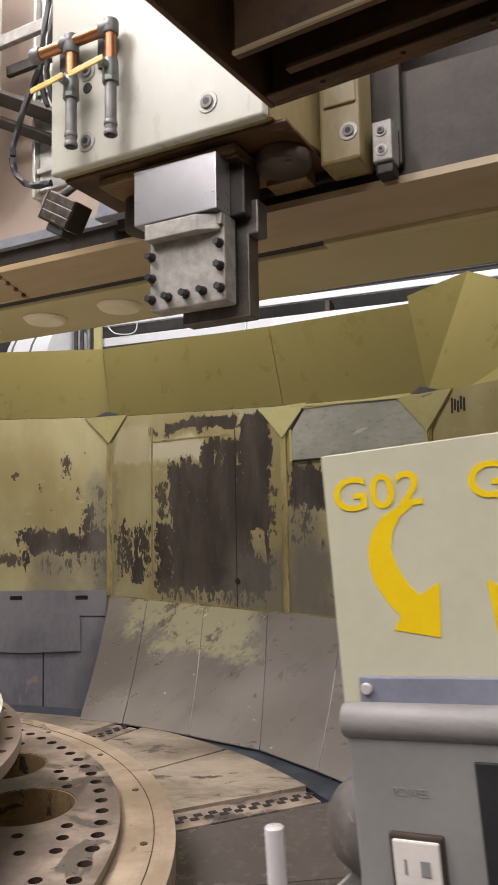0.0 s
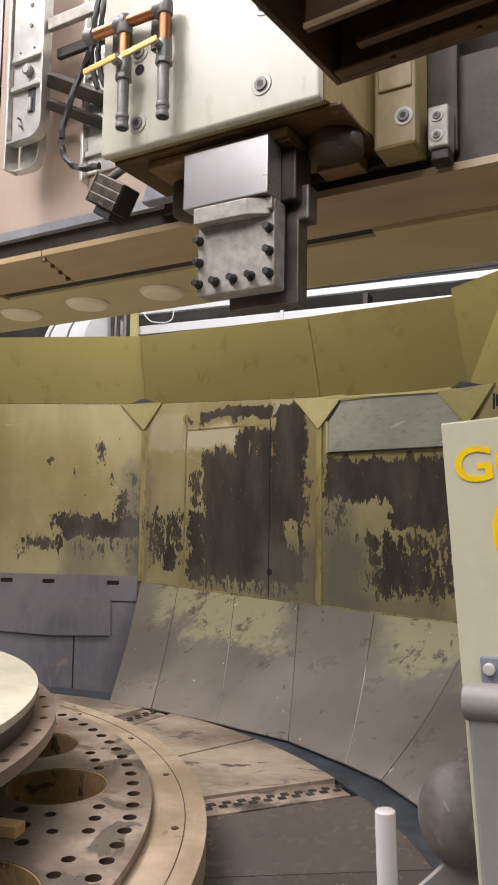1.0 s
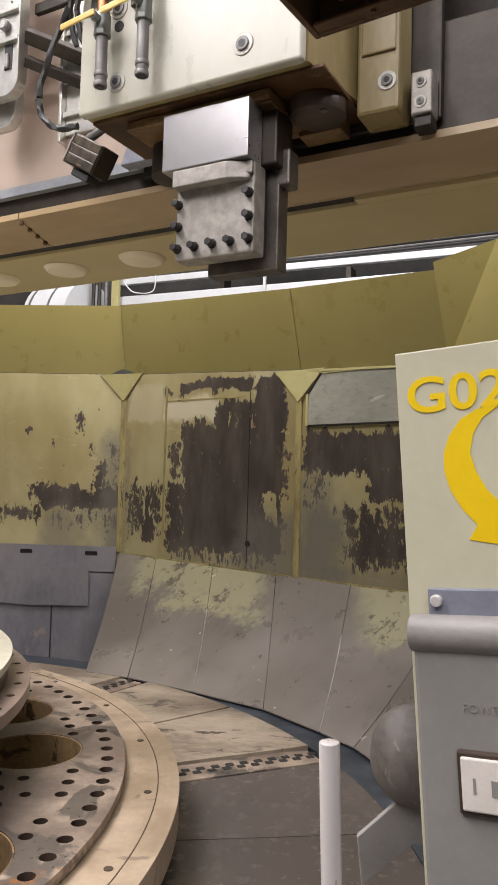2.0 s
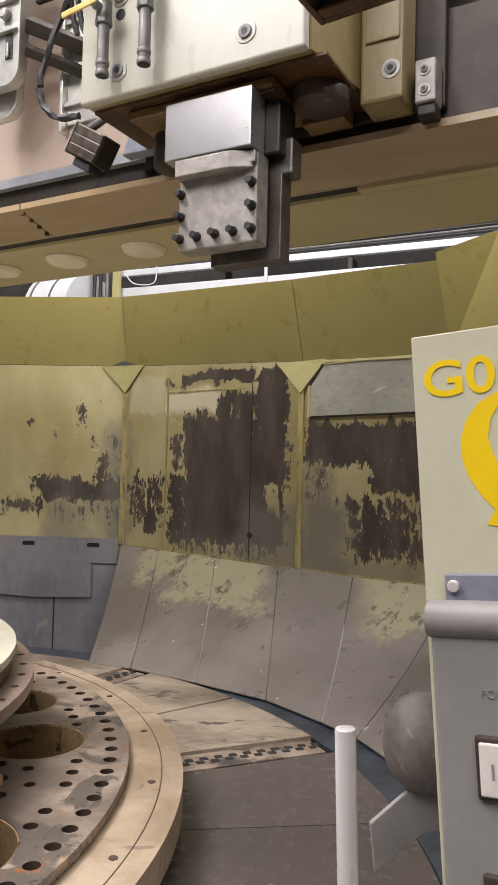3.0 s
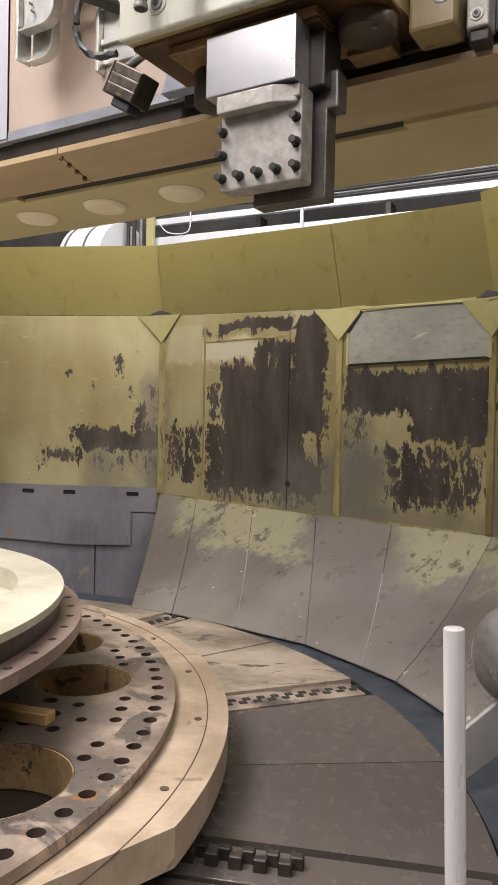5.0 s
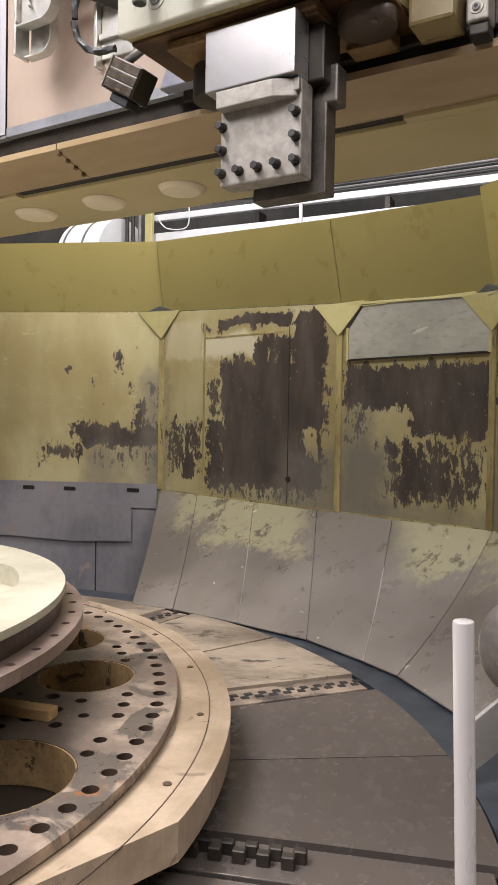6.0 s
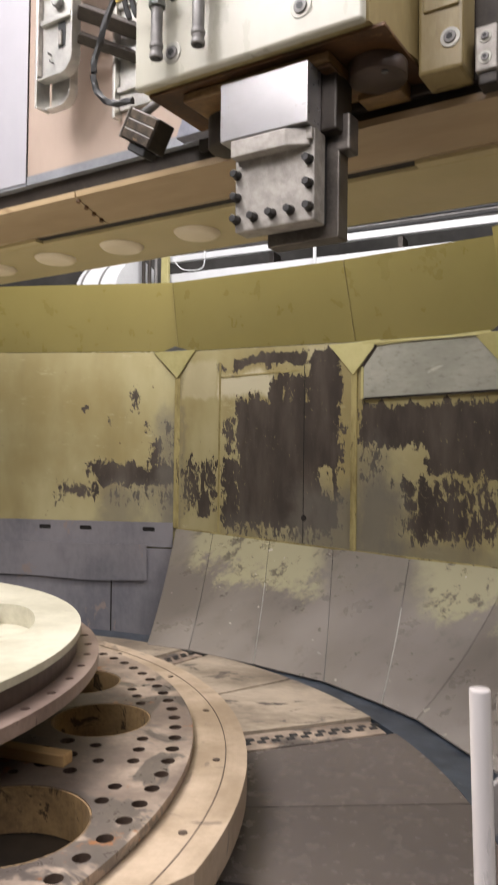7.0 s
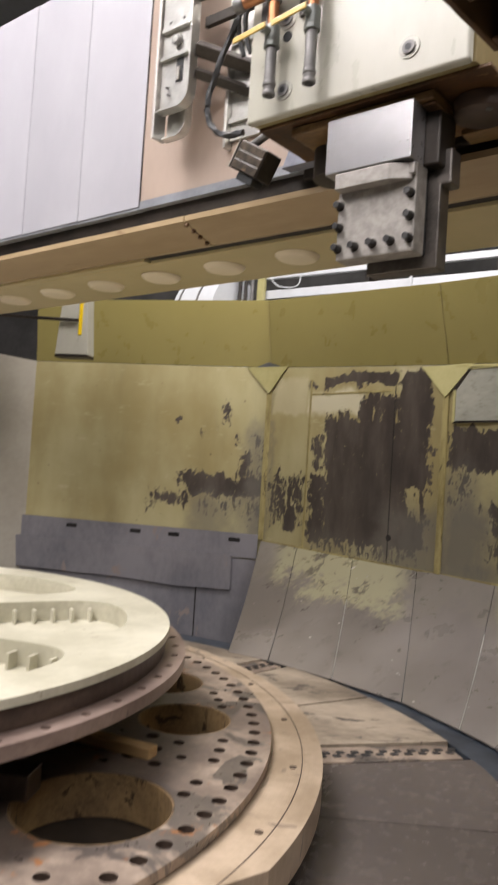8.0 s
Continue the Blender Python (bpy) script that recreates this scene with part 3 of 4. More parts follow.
PEEL_B = peeled("worn_paint_b", [(0.62, 1.52, 0.66, 1.53, 0.04, 1.15), (0.50, 0.64, 0.62, 1.12, 0.025, 0.95), (0.50, 0.60, 1.15, 1.42, 0.03, 0.75), (0.56, 1.22, 1.735, 1.81, 0.012, 1.05),
                                 (0.42, 0.50, 1.73, 1.80, 0.015, 0.8), (1.26, 1.53, 1.42, 1.79, 0.035, 1.1), (0.92, 1.27, 1.48, 1.675, 0.03, 0.95), (0.05, 0.46, 0.74, 1.12, 0.05, 0.6),
                                 (0.24, 0.36, 0.70, 0.86, 0.025, 1.0), (0.5, 1.5, 0.57, 0.68, 0.05, 0.55)],
                0.3, 0.35, [(1.15, 1.75, 0.4, 0.95, 0.12, 0.75), (0.5, 1.2, 0.4, 0.75, 0.1, 0.3), (0.0, 0.06, 0.5, 1.8, 0.05, 0.5)],
                [(1.36, 1.49, 0.88, 1.08, 0.03, 0.85)], [(0.44, 0.95, 1.55, 1.70, 0.03, 0.85), (1.25, 1.5, 1.70, 1.84, 0.03, 0.4), (0.06, 0.42, 1.56, 1.82, 0.02, 0.35)])
PEEL_C = peeled("worn_paint_c", [(0.02, 1.0, 1.18, 1.44, 0.04, 1.15), (0.52, 1.0, 1.04, 1.22, 0.03, 1.1), (0.34, 0.98, 0.66, 1.02, 0.05, 0.68), (0.42, 0.78, 0.70, 0.92, 0.05, 0.9),
                                 (0.84, 0.96, 0.70, 0.92, 0.04, 0.8), (0.03, 0.3, 0.98, 1.2, 0.06, 0.5)],
                0.5, 0.5, [(-0.1, 0.36, 0.45, 1.02, 0.12, 0.85), (0.2, 1.1, 0.45, 0.66, 0.06, 0.55), (-0.1, 0.3, 0.9, 1.2, 0.1, 0.5)],
                [(0.24, 0.50, 1.03, 1.22, 0.06, 0.2)])
wall("wall_1", L, M, PEEL_B, "yellow-green panel with paint worn off to dark steel")
wall("wall_2", M, R, PEEL_C, "worn dark panel with patches of yellow-green paint and a window")
wall("wall_3", A0, L, PEEL_A, "yellow-green painted panel with a dark scuffed band", -0.2)
wall("wall_4", R, E, PEEL_C, "yellow-green enclosure panel with worn paint")
wall("wall_5", E, F, YELLOW_PAINT, "yellow-green enclosure panel")
wall("wall_6", Z4, A0, GREYWALL, "plain grey-beige panel beside the enclosure", -0.2)


def flare(name, p, q, inward=0.12, rise=(0.5, 0.5)):
    """The olive guard above the wall, leaning in over the table."""
    c = Vector((CX, CY))
    bm = bmesh.new()
    low, high = [], []
    for pt, h in zip((p, q), rise):
        v = Vector(pt)
        i = (c - v).normalized()
        low.append((v.x, v.y, TOP[pt] + 0.004))
        high.append((*(v + i * inward), TOP[pt] + h))
    quad = [bm.verts.new(v) for v in (low[0], low[1], high[1], high[0])]
    f = bm.faces.new(quad)
    ext = bmesh.ops.extrude_face_region(bm, geom=[f])
    bmesh.ops.translate(bm, verts=[g for g in ext["geom"] if isinstance(g, bmesh.types.BMVert)], vec=Vector((p[0] + q[0] - 2 * CX, p[1] + q[1] - 2 * CY, 0)).normalized() * 0.006)
    return tagged(part(name, bm, OLIVE), "olive painted splash guard leaning in above the wall", "splash guard", "olive splash guards", "structure")


flare("splash_guard", A0, L, rise=(0.5, 0.5))
flare("splash_guard", L, M, rise=(0.5, 0.485))
flare("splash_guard", M, R, rise=(0.485, 0.475))
flare("splash_guard", E, F, rise=(0.3, 0.3))


def guard_seams():
    c = Vector((CX, CY))
    for p in (L, M):
        v = Vector(p)
        i = (c - v).normalized()
        a = Vector((v.x, v.y, TOP[p] + 0.01)) + Vector((i.x, i.y, 0)) * 0.006
        b = Vector((*(v + i * 0.124), TOP[p] + 0.48))
        tagged(part("guard_seam", tube([a, a.lerp(b, 0.5), b], 0.003, 6, 3), RIB_PAINT), "folded seam between two olive guards", "seam", "guard seams", "structure")


guard_seams()


def corner_guard():
    """The taller folded guard at the corner nearest the pendant."""
    t = thing("corner_guard", pose(0, 0, 0), "olive folded corner guard standing higher than its neighbours", "splash guard", "olive splash guards", "structure")
    a, b, c = (0.962, 3.995, 1.79), (0.860, 3.935, 2.30), (1.17, 3.87, 2.41)
    d, e, f = (1.115, 3.76, 1.775), (1.45, 3.05, 1.765), (1.52, 3.25, 2.05)
    for pts in ((a, d, c, b), (d, e, f, c)):
        bm = bmesh.new()
        face = bm.faces.new([bm.verts.new(p) for p in pts])
        ext = bmesh.ops.extrude_face_region(bm, geom=[face])
        bmesh.ops.translate(bm, verts=[v for v in ext["geom"] if isinstance(v, bmesh.types.BMVert)], vec=(0.006, 0.006, 0))
        part("guard_sheet", bm, OLIVE, t)


corner_guard()


def corner_trim(p, tops, group):
    """A vertical rib in a corner of the enclosure with the triangular gusset above it."""
    before, after = tops
    c = Vector((CX, CY))
    v = Vector(p)
    inw = (c - v).normalized()
    t = thing("corner_rib", pose(0, 0, 0), "pale yellow corner rib with triangular gusset", "corner rib", group, "structure")
    along = Vector((-inw.y, inw.x))
    m = Matrix.Translation((v.x, v.y, 0)) @ Matrix(((along.x, -inw.x, 0, 0), (along.y, -inw.y, 0, 0), (0, 0, 1, 0), (0, 0, 0, 1)))
    rib = block(-0.022, 0.022, -0.014, 0.0, LOW[p], TOP[p] - 0.16, 0.004)
    rib.transform(m)
    part("rib", rib, RIB_PAINT, t)
    w = 0.19
    a = v + (Vector(before) - v).normalized() * w + inw * 0.012
    b = v + (Vector(after) - v).normalized() * w + inw * 0.012
    tip = v + inw * 0.022
    bm = bmesh.new()
    vs = [bm.verts.new(x) for x in ((a.x, a.y, TOP[p] - 0.002), (b.x, b.y, TOP[p] - 0.002), (tip.x, tip.y, TOP[p] - 0.2))]
    f = bm.faces.new(vs)
    ext = bmesh.ops.extrude_face_region(bm, geom=[f])
    bmesh.ops.translate(bm, verts=[g for g in ext["geom"] if isinstance(g, bmesh.types.BMVert)], vec=(-inw.x * 0.008, -inw.y * 0.008, 0))
    part("gusset", bm, YELLOW_PAINT, t)


m_d, _ = face_frame(R, E)
marks = thing("paint_marks", m_d, "black scribbled marks on the yellow panel", "marks", kind="structure")
for i in range(5):
    part("stroke", block(0.17 + 0.022 * i, 0.183 + 0.022 * i, -0.003, 0.0, 1.655 + 0.012 * (i % 2), 1.735 - 0.01 * (i % 3), 0), BLACK, marks)
corner_trim(L, (A0, M), "corner ribs")
corner_trim(M, (L, R), "corner ribs")
corner_trim(R, (M, E), "corner ribs")
for p in (L, R):
    v = Vector(p)
    i = (Vector((CX, CY)) - v).normalized()
    a = Vector((-i.y, i.x))
    bm = bmesh.new()
    pts = [v + i * 0.03 + a * 0.12, v + i * 0.06, v + i * 0.03 - a * 0.12]
    vs = [bm.verts.new((q.x, q.y, TOP[p] + dz)) for q, dz in zip(pts, (0.0, 0.035, 0.0))]
    vs.append(bm.verts.new((v.x + i.x * 0.05, v.y + i.y * 0.05, TOP[p] - 0.018)))
    bm.faces.new(vs)
    ext = bmesh.ops.extrude_face_region(bm, geom=list(bm.faces))
    bmesh.ops.translate(bm, verts=[g for g in ext["geom"] if isinstance(g, bmesh.types.BMVert)], vec=(-i.x * 0.01, -i.y * 0.01, 0))
    tagged(part("corner_cap", bm, STRIPBLUE), "small blue-grey cap over a corner gusset", "corner cap", "corner caps", "structure")


def door_seams():
    m, length = face_frame(L, M)
    t = thing("access_door", m, "thin seams and bolt of an access door in the worn panel", "door", kind="structure")
    part("seam", block(1.226, 1.231, -0.002, 0.0, 0.56, 1.72, 0), GROOVE, t)
    part("edge_strip", block(0.445, 0.462, -0.005, 0.0, 0.575, 1.80, 0.001), RIB_PAINT, t)
    part("cross_strip", block(0.463, 1.2, -0.003, 0.0, 1.685, 1.697, 0.001), RIB_PAINT, t)
    part("bolt_hole", rod((1.235, 0.0, 0.735), (1.235, -0.004, 0.735), 0.02, n=14), GROOVE, t)
    part("foot_strip", prism([(0.0, 0.575), (length, 0.55), (length, 0.565), (0.0, 0.59)], 0.004, pose(0, -0.006, 0)), RIB_PAINT, t)
    m2, length2 = face_frame(M, R)
    u = thing("top_bead", m2, "pale yellow bead along the top of the window panel", "trim", kind="structure")
    part("bead", prism([(0.0, 1.812), (length2, 1.772), (length2, 1.785), (0.0, 1.828)], 0.012, pose(0, -0.016, 0)), YELLOW_PAINT, u)
    part("foot_strip", prism([(0.0, 0.552), (length2, 0.552), (length2, 0.566), (0.0, 0.566)], 0.004, pose(0, -0.006, 0)), RIB_PAINT, u)


door_seams()


def window():
    m, length = face_frame(M, R)
    t = thing("window_1", m, "smeared grey window with clipped upper corners in the worn panel", "window", kind="structure")
    x0, x1, z0, z1, c = 0.055, length - 0.01, 1.475, 1.80, 0.125
    outline = [(x0, z0), (x1, z0), (x1, z1 - c), (x1 - c * 0.8, z1), (x0 + c * 0.8, z1), (x0, z1 - c)]
    part("pane", prism(outline, 0.006, pose(0, -0.008, 0)), WINDOW, t)
    inner = Vector(((x0 + x1) / 2, (z0 + z1) / 2))
    for i in range(6):
        a, b = Vector(outline[i]), Vector(outline[(i + 1) % 6])
        s = 0.014 if i else 0.03
        pts = [a, b, b + (inner - b).normalized() * s * 1.2, a + (inner - a).normalized() * s * 1.2]
        part("frame_bar", prism([tuple(q) for q in pts], 0.012, pose(0, -0.014, 0)), DARKIRON if i in (0, 4) else YELLOW_PAINT, t)


window()


def chutes():
    """Sloping steel sheets between the wall foot and the table seal."""
    top = []
    for p, q, fr in ((L, M, (0.0, 0.245, 0.58, 0.905)), (M, R, (0.40,)), (R, E, (0.02, 0.55)), (E, F, (0.02, 0.5))):
        for f in fr:
            top.append((p[0] + (q[0] - p[0]) * f, p[1] + (q[1] - p[1]) * f, LOW[p] + (LOW[q] - LOW[p]) * f))
    ang = [radians(a) for a in (64.5, 58.2, 47.9, 38.1, 29.4, 24.6, 12.0, 0.0, -12.0)]
    foot_r = (2.556, 2.592, 2.624, 2.71, 2.74, 2.77, 2.80, 2.82, 2.82)
    for i in range(len(top) - 1):
        bm = bmesh.new()
        g = 0.0012
        rows = []
        for t, a, s, fr in ((top[i], ang[i] - g, 1, foot_r[i]), (top[i + 1], ang[i + 1] + g, -1, foot_r[i + 1])):
            t = Vector(t)
            side = (Vector(top[i + 1]) - Vector(top[i])).normalized() * 0.002 * s
            foot = Vector((CX + fr * math.cos(a), CY + fr * math.sin(a), 0.003))
            col = []
            for k in range(7):
                f = k / 6
                p = foot.lerp(t + side, f)
                col.append(bm.verts.new(p + Vector((0, 0, -0.055 * math.sin(math.pi * f)))))
            rows.append(col)
        for k in range(6):
            bm.faces.new((rows[0][k], rows[1][k], rows[1][k + 1], rows[0][k + 1]))
        ext = bmesh.ops.extrude_face_region(bm, geom=list(bm.faces))
        bmesh.ops.translate(bm, verts=[v for v in ext["geom"] if isinstance(v, bmesh.types.BMVert)], vec=(0, 0, -0.006))
        tagged(part("chip_chute", bm, CHUTE, smooth=True), "greasy brown-grey sloping steel sheet below the wall", "chip chute", "chip chute sheets", "structure")


chutes()


def weld(top, foot):
    a, b = Vector(top), Vector(foot)
    pts = [b.lerp(a, k / 6) + Vector((0, 0, -0.055 * math.sin(math.pi * k / 6) + 0.002)) for k in range(5)]
    tagged(part("weld_bead", tube(pts, 0.0028, 6, 4), ALU), "bright weld bead along a chute seam", "weld", "chute welds", "structure")


for f, p, q, a, r in ((0.58, L, M, 47.9, 2.624), (0.40, M, R, 29.4, 2.74)):
    weld((p[0] + (q[0] - p[0]) * f, p[1] + (q[1] - p[1]) * f, LOW[p] + (LOW[q] - LOW[p]) * f), (CX + r * math.cos(radians(a)), CY + r * math.sin(radians(a)), 0.004))


def lower_guard():
    m, length = face_frame(A0, L)
    t = thing("hung_sheet", m @ Matrix.Translation((0, -0.02, 0)), "dark grey steel sheet hung by a slotted flange below the yellow panel", "steel sheet", kind="structure")
    slots = []
    for x in (0.45, 1.02, 1.35, 1.85):
        slots.append([(x + dx, 0.572 + dz) for dx, dz in ((-0.045, -0.016), (-0.05, 0), (-0.045, 0.016), (0.045, 0.016), (0.05, 0), (0.045, -0.016))])
    bm = cut_plate([(-0.2, 0.44), (length - 0.02, 0.44), (length - 0.02, 0.625), (-0.2, 0.625)], slots, 0, 0.006)
    bm.transform(Matrix(((1, 0, 0, 0), (0, 0, -1, 0), (0, 1, 0, 0), (0, 0, 0, 1))))
    part("slotted_flange", bm, DARKSHEET, t)
    part("back_strip", block(-0.2, length - 0.03, 0.004, 0.012, 0.45, 0.62, 0), GROOVE, t)
    part("apron", prism([(-0.2, 0.2), (0.9, 0.2), (1.4, 0.175), (length - 0.21, 0.19), (length - 0.21, 0.46), (-0.2, 0.46)], 0.004, pose(0, -0.012, 0, 4)), DARKSHEET, t)
    low = part("lower_sheet", prism([(-0.2, -0.3), (length - 0.02, -0.3), (length - 0.02, 0.43), (-0.2, 0.43)], 0.006, pose(0, 0.0, 0)), DARKSHEET, t)
    part("seam", block(length - 0.5, length - 0.49, -0.004, 0.0, -0.3, 0.2, 0), GROOVE, t)


lower_guard()

# ---------------- cross rail ----------------
RAIL = pose(-0.1854, 2.5272, 0, 0, 0, -27.67)
CARRIAGE = RAIL @ pose(-0.165, 0, 0)


def cross_rail():
    t = thing("cross_rail", RAIL, "beige painted machine cross rail with round cream covers underneath", "cross rail")
    x0, x1 = -6.0, 2.6
    for a, b in ((x0, -0.788), (-0.782, x1)):
        bm = bmesh.new()
        ring = [(-0.122, 2.078), (-0.122, 2.1), (0.072, 2.1), (0.072, 2.032), (0.045, 2.028)]
        ends = [[bm.verts.new((x, y, z)) for y, z in ring] for x in (a, b)]
        bm.faces.new(ends[0])
        bm.faces.new(ends[1][::-1])
        for i in range(5):
            bm.faces.new((ends[0][i], ends[1][i], ends[1][(i + 1) % 5], ends[0][(i + 1) % 5]))
        part("front_ledge", bm, BEAM, t, "slanting beige ledge")
    part("dark_groove", block(-1.21, 0.46, 0.076, 0.116, 2.034, 2.05, 0), GROOVE, t)
    part("soffit_filler", block(x0, -1.211, 0.074, 0.116, 2.021, 2.05, 0), SOFFIT, t)
    part("soffit_filler", block(0.461, x1, 0.074, 0.116, 2.021, 2.05, 0), SOFFIT, t)
    for x in (-0.22, 1.2):
        part("soffit_seam", block(x, x + 0.003, 0.118, 0.54, 2.017, 2.02, 0), GROOVE, t)
    part("soffit", block(x0, x1, 0.117, 0.543, 2.02, 2.06, 0.004), SOFFIT, t)
    part("back_body", block(x0, x1, 0.15, 0.54, 2.062, 3.1, 0), DARKIRON, t)
    for i in range(8):
        x = -0.53 - 0.4 * i
        part("round_cover", rod((x, 0.303, 2.0195), (x, 0.303, 2.000), 0.098, 0.078, 40, 0.006), DISK, t, "cream round cover", True)
    for k in range(4):
        f = 0.12 + 0.25 * k
        y, z = -0.122 + 0.167 * f, 2.078 - 0.05 * f
        part("joint_bolt", rod((-0.785, y, z + 0.004), (-0.785, y - 0.004, z - 0.01), 0.009, n=6), RUST, t)
    part("way_rail", block(x0, x1, -0.1, 0.14, 2.101, 2.42, 0.005), DARKIRON, t)
    part("upper_rail", block(x0, x1, -0.02, 0.14, 2.9, 3.1, 0.005), DARKIRON, t)


cross_rail()


def cover_sheets():
    xs = (-0.878, -1.27, -1.68, -2.09, -2.51, -2.94, -3.4, -3.9)
    t = thing("way_cover", CARRIAGE, "telescopic way cover of a beige sheet and bright steel sheets", "way cover")
    part("beige_sheet", block(xs[0], 0.1, -0.125, -0.115, 2.19, 3.3, 0.002), SHEETB, t, "beige steel sheet")
    part("lip", prism([(xs[0], 2.166), (0.1, 2.166), (0.1, 2.2), (xs[0], 2.2)], 0.06, pose(0, -0.128, 0)), LIP, t, "blue-grey bottom lip")
    for i in range(len(xs) - 1):
        y = -0.131 - 0.004 * i
        s = part("bright_sheet", block(xs[i + 1] - 0.03, xs[i], y - 0.003, y, 2.175, 3.3, 0.001), SHEETW, t, "bright steel sheet")
        part("bottom_fold", block(xs[i + 1], xs[i], y + 0.001, y + 0.07, 2.163, 2.174, 0.001), LIP, s)


cover_sheets()


def cap_screw(x, y, z, parent, r=0.03):
    """A socket screw sunk in a turned rim."""
    part("screw_rim", rod((x, y + 0.002, z), (x, y - 0.003, z), r, n=28, w=0.001), RINGGREY, parent)
    s = part("cap_screw", rod((x, y - 0.003, z), (x, y - 0.008, z), r * 0.62, n=24, w=0.002), PIPEGREY, parent)
    part("socket", rod((x, y - 0.008, z), (x, y - 0.009, z), r * 0.34, n=6), BLACK, s)


def tool_head():
    t = thing("tool_head", CARRIAGE, "cream machine tool head with rusty underside and pipes", "tool head")
    fy = -0.5
    z0 = 2.167
    part("front_cover", block(-0.01, 0.70, fy, fy + 0.03, z0, 3.2, 0.008, 3), HEADPAINT, t, "cream painted front cover")
    side = prism([(-0.004, 0), (0.705, 0), (0.747, 0.25), (0.747, 0.37), (-0.004, 0.37)], 3.2 - z0 - 0.006)
    side.transform(Matrix(((1, 0, 0, 0), (0, 0, 1, fy + 0.031), (0, 1, 0, z0 + 0.006), (0, 0, 0, 1))))
    part("casting", side, HEADSIDE, t, "yellowed painted casting")
    part("underside", block(0.004, 0.738, fy + 0.05, -0.13, z0 - 0.006, z0 + 0.005, 0.002), RUST, t, "rusty oily underside")
    part("ram_collar", block(0.107, 0.575, fy + 0.075, -0.17, z0 - 0.034, z0 - 0.007, 0.006), COLLAR, t, "tan rust-stained collar plate")
    part("collar_lug", block(0.535, 0.578, fy + 0.085, -0.34, z0 - 0.045, z0 - 0.0345, 0.005), RUST, t)
    part("hole", rod((0.36, -0.4, z0 - 0.0345), (0.36, -0.4, z0 - 0.035), 0.007, n=12), BLACK, t)
    part("gib_plate", block(0.56, 0.69, -0.21, -0.135, z0 - 0.05, z0 - 0.0065, 0.004), COLLAR, t, "tan rust-stained gib plate")
    part("lower_saddle", block(-0.05, 0.95, -0.129, -0.103, 2.13, 3.2, 0.006), DARKIRON, t)
    part("side_boss", rod((0.655, -0.29, 2.115), (0.655, -0.29, 2.16), 0.078, n=40, w=0.005), RIM, t, "round dark boss", True)
    part("boss_screw", rod((0.69, -0.33, 2.115), (0.69, -0.33, 2.111), 0.009, n=16), PIPEGREY, t)
    part("side_boss", rod((0.17, -0.26, 2.04), (0.17, -0.26, 2.16), 0.07, n=32, w=0.006), DARKIRON, t, "", True)
    # lugs on the flank
    lug = part("side_lug", block(0.749, 0.868, -0.25, -0.131, 2.118, 3.2, 0.01), HEADSIDE, t, "yellowed side lug")
    for z in (2.2, 2.52):
        cap_screw(0.836, -0.25, z, lug, 0.026)
    part("lug_pad", block(0.765, 0.86, -0.258, -0.249, 2.28, 2.44, 0.004), HEADSIDE, lug)
    stop = part("stop_block", block(0.885, 0.942, -0.2, -0.131, 2.118, 2.235, 0.005), CASTSTEEL, t, "grey steel stop block")
    for z in (2.15, 2.205):
        cap_screw(0.912, -0.2, z, stop, 0.017)
    part("stop_foot", block(0.89, 0.94, -0.19, -0.131, 2.085, 2.117, 0.005), DARKIRON, t)
    # front screws
    for x, z in ((0.128, 2.238), (0.534, 2.244), (0.538, 2.463), (0.128, 2.452)):
        cap_screw(x, fy, z, t)
    part("dark_hole", rod((0.13, fy, 2.40), (0.13, fy - 0.002, 2.40), 0.016, n=20), BLACK, t)
    # coolant pipes
    py = fy - 0.04
    for x, tip, valve, copper, top in ((0.103, 2.21, 2.365, 2.42, 2.49), (0.245, 2.208, 2.372, 2.43, 2.505)):
        p = part("coolant_pipe", rod((x, py, tip), (x, py, valve), 0.0165, n=20, w=0.001), PIPEGREY, t, "grey coolant nozzle pipe", True)
        for z in (tip + 0.006, tip + 0.034):
            part("nozzle_ring", rod((x, py, z - 0.006), (x, py, z + 0.008), 0.0195, n=20, w=0.003), PIPEGREY, p, "", True)
        part("mouth", rod((x, py, tip - 0.0006), (x, py, tip), 0.012, n=16), BLACK, p)
        v = part("valve", rod((x, py, valve), (x, py, copper), 0.023, n=12, w=0.005), VALVE, t, "grey-green ball valve", True)
        part("collar", rod((x, py, valve - 0.012), (x, py, valve + 0.004), 0.0245, n=8, w=0.002), VALVE, v)
        part("spindle", rod((x, py - 0.02, copper - 0.025), (x, py - 0.045, copper - 0.025), 0.012, n=12, w=0.002), VALVE, v)
        lever = block(-0.108, 0.014, -0.006, 0.0, -0.009, 0.009, 0.003)
        lever.transform(pose(x - 0.004, py - 0.044, copper - 0.022, 0, -7, 0))
        part("lever", lever, BRASSYEL, t, "yellow valve lever")
        part("riser", rod((x, py, copper), (x, py, top), 0.0165, n=18), COPPER, t, "copper pipe", True)
        part("fitting", rod((x, py, top), (x, py, 2.548), 0.023, n=16, w=0.006), PIPEGREY, t, "", True)
        part("fitting_ring", rod((x - 0.034, py, 2.527), (x + 0.012, py, 2.527), 0.0235, n=16, w=0.005), PIPEGREY, t, "", True)
        clamp = part("pipe_clamp", block(x - 0.07, x - 0.012, fy - 0.012, fy, 2.44, 2.56, 0.003), DARKIRON, t)
        for z in (2.455, 2.545):
            part("clamp_bolt", rod((x - 0.042, fy - 0.012, z), (x - 0.042, fy - 0.02, z), 0.007, n=6), PIPEGREY, clamp)
